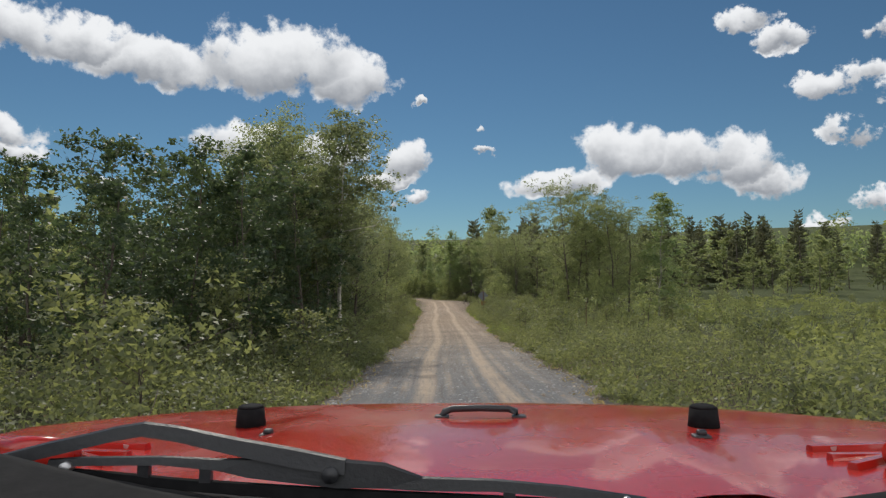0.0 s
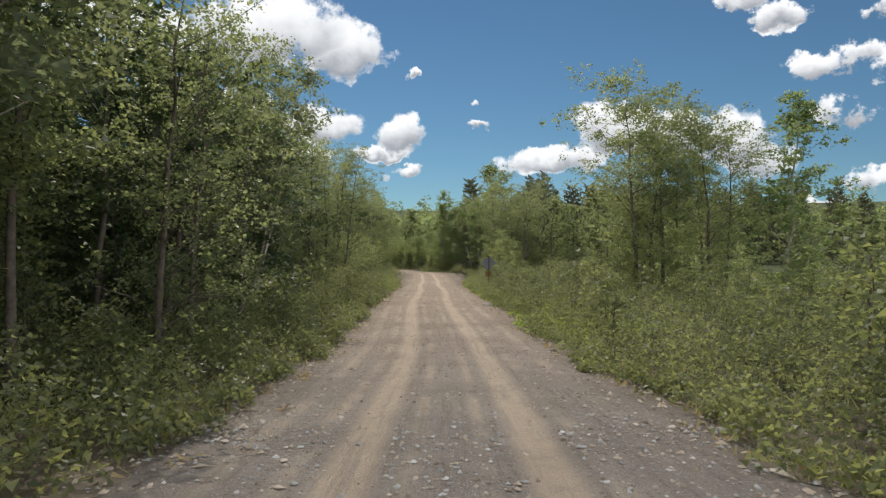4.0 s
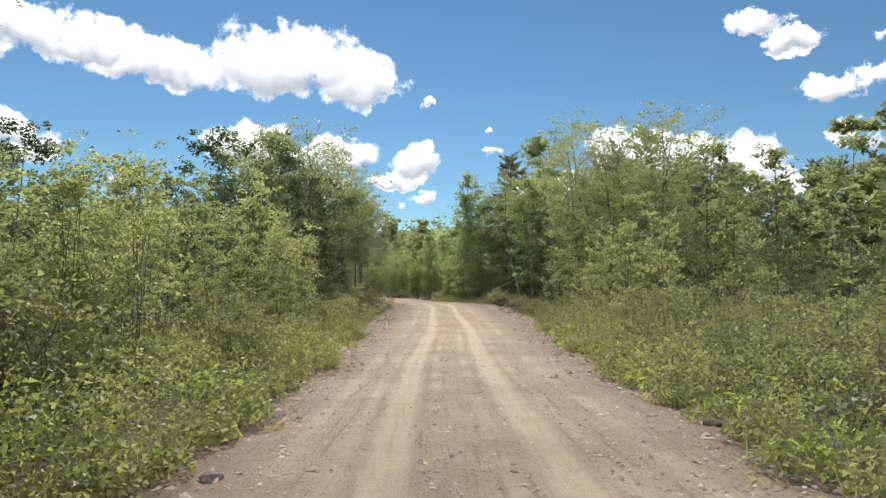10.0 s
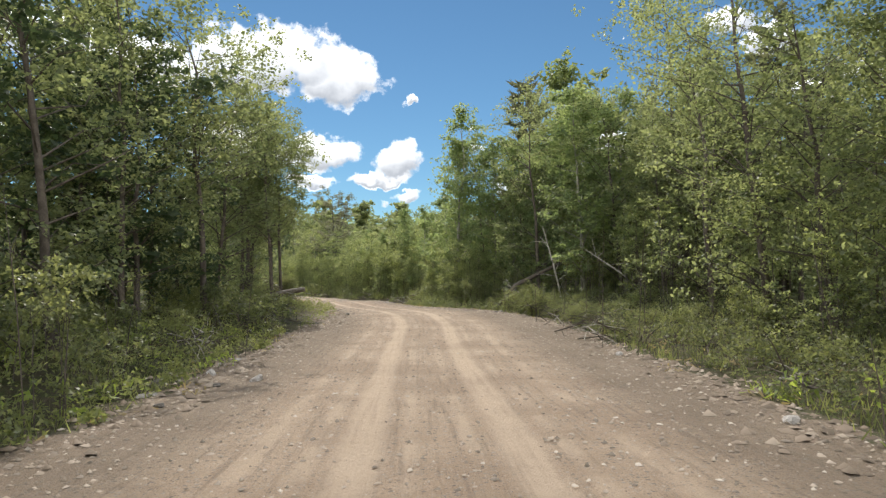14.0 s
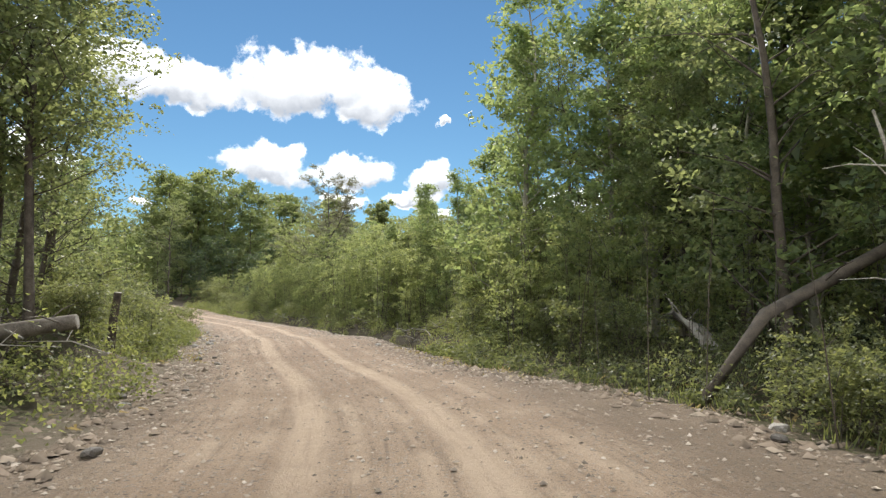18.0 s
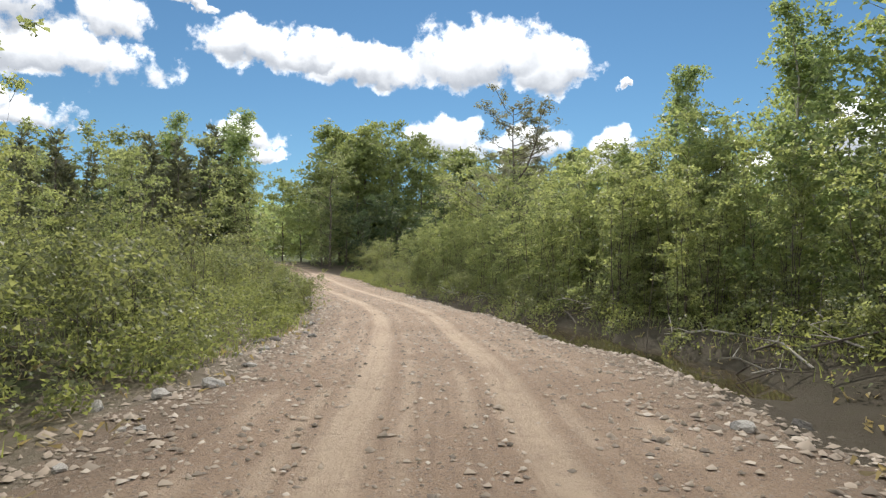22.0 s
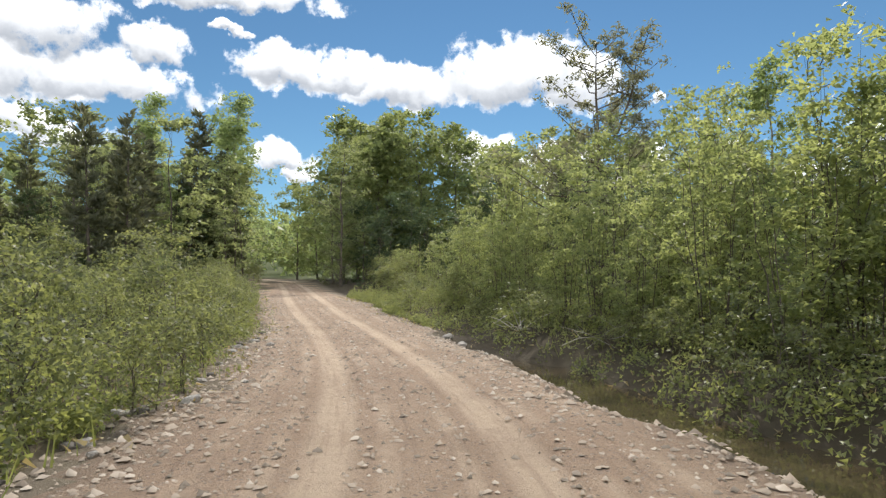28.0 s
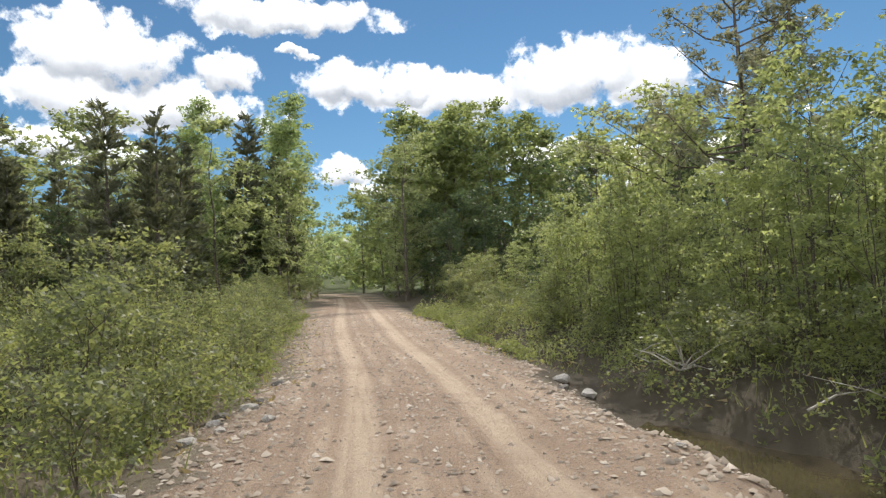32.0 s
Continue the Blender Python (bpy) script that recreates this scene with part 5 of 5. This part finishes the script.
# ---- fallen wood, posts ----
def limb_thing(name, label, category, pts, radii, mat, twigs=0, seed=0, ends=True):
    """A fallen trunk or branch lying along pts, with broken side twigs."""
    tb = Tubes(9)
    tb.add(pts, radii)
    e = thing(name, label, category)
    me = tb.mesh(name, mat)
    part("stem", me, e)
    for a, b in (((0, 1)), ((-1, -2))):
        d = (Vector(pts[a]) - Vector(pts[b])).normalized()
        bm = bmesh.new()
        drum(bm, Vector(pts[a]) - d * 0.02, Vector(pts[a]) + d * 0.012, radii[a] * 1.0, radii[a] * 0.9, 9)
        part("cut_end", bm_mesh(bm, "cut_end", DEADWOOD), e, "pale broken end")
    r = np.random.default_rng(seed)
    for _ in range(twigs):
        k = int(r.integers(0, len(pts) - 1))
        p0 = Vector(pts[k]).lerp(Vector(pts[k + 1]), float(r.uniform(0, 1)))
        d = Vector((r.normal(0, 1), r.normal(0, 1), abs(r.normal(0, 0.8)))).normalized() * float(r.uniform(0.4, 1.2))
        tw = Tubes(5)
        tw.add([p0, p0 + d * 0.6 + Vector((0, 0, 0.06)), p0 + d], [0.018, 0.012, 0.004])
        part("twig", tw.mesh("twig", mat), e)
    return e


LOGBARK = surface("weathered_log_bark", (0.10, 0.082, 0.065), (0.24, 0.21, 0.175), 5.0, 0.9, bump=0.8, fine=50.0)
limb_thing("fallen_log", "dark broken log leaning up out of the bushes", "log", [(4.6, 129.25, zg(4.6, 129.25) - 0.15), (6.0, 129.65, -0.88), (7.2, 130.0, -0.35), (8.9, 130.5, 0.42), (10.5, 131.0, 1.1)], [0.11, 0.115, 0.115, 0.11, 0.09], LOGWOOD, 4, 1)
limb_thing("dead_birch", "bleached leaning dead birch trunk with broken top", "dead tree", [(8.35, 128.8, zg(8.35, 128.8) - 0.1), (8.2, 128.8, -0.9), (7.95, 128.8, 0.2), (7.65, 128.75, 1.3), (7.4, 128.8, 2.3)], [0.06, 0.055, 0.05, 0.04, 0.022], BARK_BIRCH, 7, 2)
limb_thing("dead_branch", "pale crooked dead branch in the bushes", "branch", [(11.3, 124.6, zg(11.3, 124.6) + 0.1), (10.4, 124.5, -0.4), (9.4, 124.6, 0.3), (8.7, 124.8, 0.82)], [0.05, 0.045, 0.035, 0.015], DEADWOOD, 6, 3)
limb_thing("fallen_log", "weathered grey log lying on the bank", "log", [(-9.6, 128.7, zg(-9.6, 128.7) + 0.08), (-8.2, 129.2, -1.45), (-6.87, 129.64, -1.14), (-5.77, 130.0, -0.97)], [0.165, 0.155, 0.145, 0.135], LOGBARK, 3, 4)
limb_thing("dead_stump", "grey weathered stump leaning out of the trees", "stump", [(7.0, 134.2, zg(7.0, 134.2) - 0.1), (6.7, 134.5, zg(6.7, 134.5) + 0.45), (6.2, 134.9, zg(6.2, 134.9) + 0.9)], [0.22, 0.17, 0.12], DEADWOOD, 4, 5)
limb_thing("fence_post", "dark old wooden post standing in the scrub", "post", [(-7.66, 134.5, zg(-7.66, 134.5) - 0.2), (-7.58, 134.49, -1.0), (-7.47, 134.45, -0.4)], [0.105, 0.10, 0.09], LOGWOOD, 0, 6)
limb_thing("marker_post", "thin dark metal marker post in the meadow", "post", [(7.7, 32.2, zg(7.7, 32.2) - 0.2), (7.7, 32.2, zg(7.7, 32.2) + 0.9), (7.72, 32.2, zg(7.7, 32.2) + 2.1)], [0.022, 0.022, 0.02], RUST, 0, 7)
r9 = np.random.default_rng(9)
for k in range(26):
    sd = 1 if k % 3 else -1
    fy = float(r9.uniform(94, 127)) if k < 18 else float(r9.uniform(134, 165))
    w = float(half_width(sd, fy)) + float(r9.uniform(0.5, 2.2)) + (2.0 if k >= 18 and sd > 0 else 0)
    x, y = at_road(fy, sd * w)
    an, L = float(r9.uniform(0, 6.28)), float(r9.uniform(0.7, 1.7))
    d = Vector((math.cos(an), math.sin(an), 0))
    p = [Vector((x, y, 0)) + d * L * t for t in (0, 0.35, 0.7, 1.0)]
    p = [(q.x, q.y, zg(q.x, q.y) + 0.03 + 0.3 * t * float(r9.uniform(0, 1))) for q, t in zip(p, (0, 0.4, 0.8, 1))]
    limb_thing("dead_branch", "dry broken branch lying on the bank", "branch", p, [0.028, 0.024, 0.017, 0.006], DEADWOOD if k % 2 else LOGWOOD, 4, 100 + k)


# ---- heaps of cut brush beside the track ----
def brush_heap(label, x, y, wide, count, seed, mat=None):
    r = np.random.default_rng(seed)
    e = thing("brush_heap", label, "brush")
    for k in range(count):
        tw = Tubes(4)
        ax, ay = x + float(r.normal(0, wide * 0.4)), y + float(r.normal(0, wide * 0.5))
        an, L = float(r.uniform(0, 6.28)), float(r.uniform(0.6, 1.8))
        z0 = zg(ax, ay) + float(r.uniform(0.0, 0.5))
        d = Vector((math.cos(an), math.sin(an), float(r.uniform(-0.1, 0.4)))) * L
        p0 = Vector((ax, ay, z0)) - d * 0.5
        p0.z = max(p0.z, zg(p0.x, p0.y) - 0.02)
        bend = Vector((float(r.normal(0, 0.1)), float(r.normal(0, 0.1)), 0.08)) * L
        r0 = float(r.uniform(0.008, 0.028))
        tw.add([p0, p0 + d * 0.45 + bend, p0 + d], [r0, r0 * 0.8, r0 * 0.3])
        q = p0 + d * 0.5 + bend
        tw.add([q, q + Vector((float(r.normal(0, 0.3)), float(r.normal(0, 0.3)), 0.25))], [r0 * 0.6, 0.003])
        part("stick", tw.mesh("stick", DEADWOOD if r.uniform() < 0.3 else LOGWOOD), e)
    return e


brush_heap("heap of dark cut sticks under the log", -7.0, 129.9, 1.5, 36, 501)
brush_heap("heap of dark cut sticks on the bank", -6.9, 127.6, 1.4, 18, 502)
brush_heap("tangle of grey dead branches at the foot of the trees", 6.6, 121.0, 1.6, 22, 503)
brush_heap("tangle of grey dead branches at the foot of the trees", 6.2, 113.5, 1.4, 16, 504)
brush_heap("dead branches lying on the ditch bank", -0.2, 146.5, 1.6, 20, 505)
brush_heap("dead branches lying on the ditch bank", -4.6, 156.5, 1.5, 18, 506)
brush_heap("dead branches lying on the ditch bank", -9.2, 163.8, 1.5, 16, 507)
brush_heap("tangle of cut brush and grey sticks on the open bank", 6.9, 117.0, 1.5, 20, 509)
brush_heap("tangle of cut brush and grey sticks on the open bank", 7.2, 125.0, 1.5, 20, 510)
brush_heap("roots and dark sticks on the dirt bank", -6.6, 119.0, 1.3, 16, 511)
brush_heap("roots and dark sticks on the dirt bank", -6.2, 123.5, 1.3, 16, 512)
brush_heap("grey sticks pushed off the track", -5.6, 112.5, 1.4, 14, 508)

# ---- the red car, standing where the drive begins ----
PAINT = surface("red_car_paint", (0.46, 0.018, 0.012), (0.36, 0.026, 0.015), 3.0, 0.25, 0.0, 0.03, 140.0, coat=0.45, spec=0.4)
RUBBER = surface("black_rubber", (0.010, 0.010, 0.011), (0.018, 0.018, 0.019), 8.0, 0.9, 0.0, 0.2, spec=0.12)
PLASTIC = surface("black_plastic", (0.02, 0.021, 0.024), (0.035, 0.036, 0.04), 10.0, 0.42, 0.0, 0.15, 180.0)
STEEL = surface("dull_steel", (0.45, 0.45, 0.45), (0.6, 0.6, 0.6), 20.0, 0.35, 0.9, 0.05)
EYE = 1.65
car = thing("car", "red off-road car with black wiper and rubber hood bumpers", "car")
car.matrix_world = pose(-0.01, 0, 0, 0, 0, -3.6)


def car_part(name, bm, mat, label="", smooth=False, parent=None):
    return part(name, bm_mesh(bm, name, mat, smooth), parent or car, label)


def hood_z(a, b):
    """Height of the hood, a metres to the right and b ahead of the eye."""
    return EYE - 0.268 - 0.065 * max(0.0, (b - 0.75) / 1.05) ** 1.6 - 0.022 * a * a


def hood_front(a):
    return 1.80 - 0.33 * abs(a / 1.0) ** 3.0


bm = bmesh.new()
na, nb = 40, 24
grid = []
for i in range(na + 1):
    a = -1.0 + 2.0 * i / na
    row = []
    for j in range(nb + 1):
        b = 0.80 + (hood_front(a) - 0.80) * j / nb
        bulge = 0.012 * math.exp(-((abs(a) - 0.33) / 0.05) ** 2) * (b < 1.6)
        row.append(bm.verts.new((a, b, hood_z(a, b) + bulge - 0.02 * max(0, (j - nb + 2) / 2.0) ** 2)))
    for q, dz in ((1, 0.06), (2, 0.20)):
        b = hood_front(a) + (0.012 if q == 1 else 0.0)
        row.append(bm.verts.new((a, b, hood_z(a, b) - dz)))
    grid.append(row)
for i in range(na):
    for j in range(len(grid[0]) - 1):
        bm.faces.new((grid[i][j], grid[i + 1][j], grid[i + 1][j + 1], grid[i][j + 1]))
hood = car_part("hood", bm, PAINT, "glossy dusty red hood", True)
# body below the hood, the tub behind, all of one red shell
bm = bmesh.new()
box(bm, (-0.80, 0.62, 0.62), (0.80, 1.62, 1.20), 0.05)
box(bm, (-0.82, -1.9, 0.55), (0.82, 0.64, 1.12), 0.06)
for sd in (-1, 1):
    box(bm, (sd * 0.98 - 0.14 * (sd > 0) - 0.0, 0.75, 0.92), (sd * 0.98 + 0.14 * (sd < 0), 1.60, 1.22), 0.04)
car_part("body", bm, PAINT, "red body shell")
bm = bmesh.new()
box(bm, (-0.80, 1.56, 0.50), (0.80, 1.72, 0.70), 0.03)
car_part("bumper", bm, PLASTIC, "black bumper")
# wheels
for wa in (-0.78, 0.78):
    for wb in (1.18, -1.30):
        bm = bmesh.new()
        drum(bm, (wa - 0.13, wb, 0.40), (wa + 0.13, wb, 0.40), 0.40, seg=32)
        bmesh.ops.bevel(bm, geom=[e for e in bm.edges if len(e.link_faces) == 2 and e.calc_face_angle(0) > 1.0], offset=0.04, segments=3, affect="EDGES")
        wheel = car_part("wheel", bm, RUBBER, "black knobbly tyre")
        bm = bmesh.new()
        sgn = 1 if wa > 0 else -1
        drum(bm, (wa + sgn * 0.125, wb, 0.40), (wa + sgn * 0.14, wb, 0.40), 0.22, 0.18, 24)
        car_part("rim", bm, STEEL, "steel rim", False, wheel)
# two rubber stops, two nozzles, the centre handle
for sd in (-1, 1):
    a, b = 0.005 + sd * 0.465, 1.32
    z = hood_z(a, b)
    bm = bmesh.new()
    drum(bm, (a, b, z - 0.01), (a, b, z + 0.038), 0.032, 0.027, 24)
    drum(bm, (a, b, z + 0.038), (a, b, z + 0.043), 0.027, 0.022, 24)
    car_part("rubber_bumper", bm, RUBBER, "tapered black rubber stop", True)
    a, b = 0.02 + sd * 0.40, 1.19
    z = hood_z(a, b)
    bm = bmesh.new()
    box(bm, (a - 0.016, b - 0.012, z - 0.004), (a + 0.016, b + 0.012, z + 0.006), 0.003)
    box(bm, (a - 0.009, b - 0.008, z + 0.004), (a + 0.009, b + 0.006, z + 0.015), 0.004)
    car_part("washer_nozzle", bm, PLASTIC, "small black washer nozzle")
hb = 1.42
ho = -0.055
hz = hood_z(0.07, hb)
tb = Tubes(10)
tb.add([(ho - 0.01, hb, hz), (ho - 0.004, hb, hz + 0.012), (ho + 0.012, hb, hz + 0.018), (ho + 0.075, hb, hz + 0.02), (ho + 0.138, hb, hz + 0.018), (ho + 0.154, hb, hz + 0.012), (ho + 0.16, hb, hz)], [0.009, 0.008, 0.0075, 0.0075, 0.0075, 0.008, 0.009])
part("hood_handle", tb.mesh("hood_handle", PLASTIC), car, "black bowed grab handle")
for a in (ho - 0.01, ho + 0.16):
    bm = bmesh.new()
    box(bm, (a - 0.016, hb - 0.012, hz - 0.004), (a + 0.016, hb + 0.012, hz + 0.005), 0.003)
    car_part("handle_foot", bm, PLASTIC)
# pressed ribs and the hinge on each rear corner of the hood
for sd in (-1, 1):
    for k, (b0, b1) in enumerate(((1.09, 1.14), (1.03, 1.06), (0.97, 1.10))):
        bm = bmesh.new()
        p0, p1 = (sd * 0.56, b0), (sd * 0.74, b1)
        d = Vector((p1[0] - p0[0], p1[1] - p0[1], 0)).normalized()
        nrm = Vector((-d.y, d.x, 0)) * 0.009
        top = 0.010
        vs = []
        for (pa, pb) in (p0, p1):
            for s, h in ((-1, -0.003), (-0.6, top), (0.6, top), (1, -0.003)):
                vs.append(bm.verts.new((pa + nrm.x * s, pb + nrm.y * s, hood_z(pa, pb) + h)))
        for q in range(3):
            bm.faces.new((vs[q], vs[q + 1], vs[q + 5], vs[q + 4]))
        bm.faces.new((vs[0], vs[4], vs[7], vs[3]))
        bm.faces.new((vs[0], vs[1], vs[2], vs[3])), bm.faces.new((vs[4], vs[5], vs[6], vs[7]))
        bmesh.ops.recalc_face_normals(bm, faces=bm.faces)
        car_part("pressed_rib", bm, PAINT)
    bm = bmesh.new()
    drum(bm, (sd * 0.63, 0.985, hood_z(0.63, 0.98) + 0.018), (sd * 0.80, 1.03, hood_z(0.8, 1.03) + 0.024), 0.022, seg=20)
    car_part("hood_hinge", bm, PAINT, "red barrel hinge", True)
    bm = bmesh.new()
    drum(bm, (sd * 0.60, 1.10, hood_z(0.6, 1.1) + 0.002), (sd * 0.60, 1.10, hood_z(0.6, 1.1) + 0.008), 0.008, seg=12)
    car_part("hinge_bolt", bm, STEEL)
# cowl panel and the black lower edge of the windscreen
bm = bmesh.new()
rows = []
for i in range(33):
    a = -0.75 + 1.5 * i / 32
    top = min(EYE - 0.2265 + 0.25 * a * a - 0.02 * a, EYE - 0.155)
    rows.append([bm.verts.new(p) for p in ((a, 0.46, top - 0.02), (a, 0.60, top), (a, 0.64, top - 0.012), (a, 0.84, hood_z(a, 0.8) - 0.012), (a, 0.84, 1.1), (a, 0.46, 1.1))])
for i in range(32):
    for j in range(5):
        bm.faces.new((rows[i][j], rows[i + 1][j], rows[i + 1][j + 1], rows[i][j + 1]))
bmesh.ops.recalc_face_normals(bm, faces=bm.faces)
car_part("cowl_trim", bm, RUBBER, "black cowl at the foot of the windscreen", True)


# the wiper: a cranked arm, a pierced carrier and the blade
def strap(pts, hw, thick, mat, name, label=""):
    """A flat bar standing across the view along pts of (a, b, z); hw: half height at each point."""
    bm = bmesh.new()
    rows = []
    for (a, b, z), h in zip(pts, hw):
        rows.append([bm.verts.new(p) for p in ((a, b - thick, z - h), (a, b - thick * 0.6, z + h * 0.8), (a, b, z + h), (a, b + thick, z + h * 0.6), (a, b + thick, z - h))])
    for i in range(len(rows) - 1):
        for j in range(5):
            bm.faces.new((rows[i][j], rows[i + 1][j], rows[i + 1][(j + 1) % 5], rows[i][(j + 1) % 5]))
    bm.faces.new(rows[0]), bm.faces.new(rows[-1][::-1])
    bmesh.ops.recalc_face_normals(bm, faces=bm.faces)
    return car_part(name, bm, mat, label)


wy = 0.66
q = wy / 0.62


def P3(u, w):
    return (u * q - 0.035, wy + 0.03, EYE + w * q - 0.012)


arm = strap([P3(-0.46, -0.172), P3(-0.40, -0.158), P3(-0.364, -0.150), P3(-0.33, -0.142), P3(-0.299, -0.137), P3(-0.262, -0.142), P3(-0.20, -0.155), P3(-0.14, -0.166), P3(-0.09, -0.174)],
            [0.007, 0.008, 0.0075, 0.0075, 0.0075, 0.008, 0.009, 0.010, 0.008], 0.008, PLASTIC, "wiper_arm", "black cranked wiper arm")
strap([P3(-0.40, -0.172), P3(-0.36, -0.170), P3(-0.28, -0.169), P3(-0.22, -0.173), P3(-0.19, -0.176), P3(-0.155, -0.176), P3(-0.10, -0.181), P3(-0.05, -0.183), P3(-0.012, -0.191), P3(0.06, -0.192), P3(0.13, -0.198), P3(0.21, -0.208)],
      [0.004, 0.0045, 0.0045, 0.006, 0.010, 0.014, 0.015, 0.013, 0.007, 0.006, 0.006, 0.005], 0.006, PLASTIC, "wiper_carrier", "black wiper carrier with a wide middle plate")
strap([P3(-0.40, -0.180), P3(-0.33, -0.186), P3(-0.26, -0.193), P3(-0.10, -0.203), P3(0.06, -0.209), P3(0.20, -0.214), P3(0.32, -0.209)],
      [0.004, 0.005, 0.006, 0.007, 0.007, 0.006, 0.004], 0.006, RUBBER, "wiper_blade", "black rubber blade")
for u, w in ((-0.30, -0.178), (-0.235, -0.182), (0.075, -0.2), (0.135, -0.206)):
    strap([P3(u - 0.006, w), P3(u + 0.006, w)], [0.010, 0.010], 0.004, PLASTIC, "carrier_web")
for u, w, r in ((-0.104, -0.181, 0.0085), (-0.378, -0.175, 0.006), (0.19, -0.207, 0.006)):
    bm = bmesh.new()
    c = Vector(P3(u, w))
    drum(bm, c - Vector((0, 0.014, 0)), c, r, seg=16)
    car_part("rivet", bm, STEEL if r < 0.007 else PLASTIC, "dull steel rivet" if r < 0.007 else "black pivot cap", True)
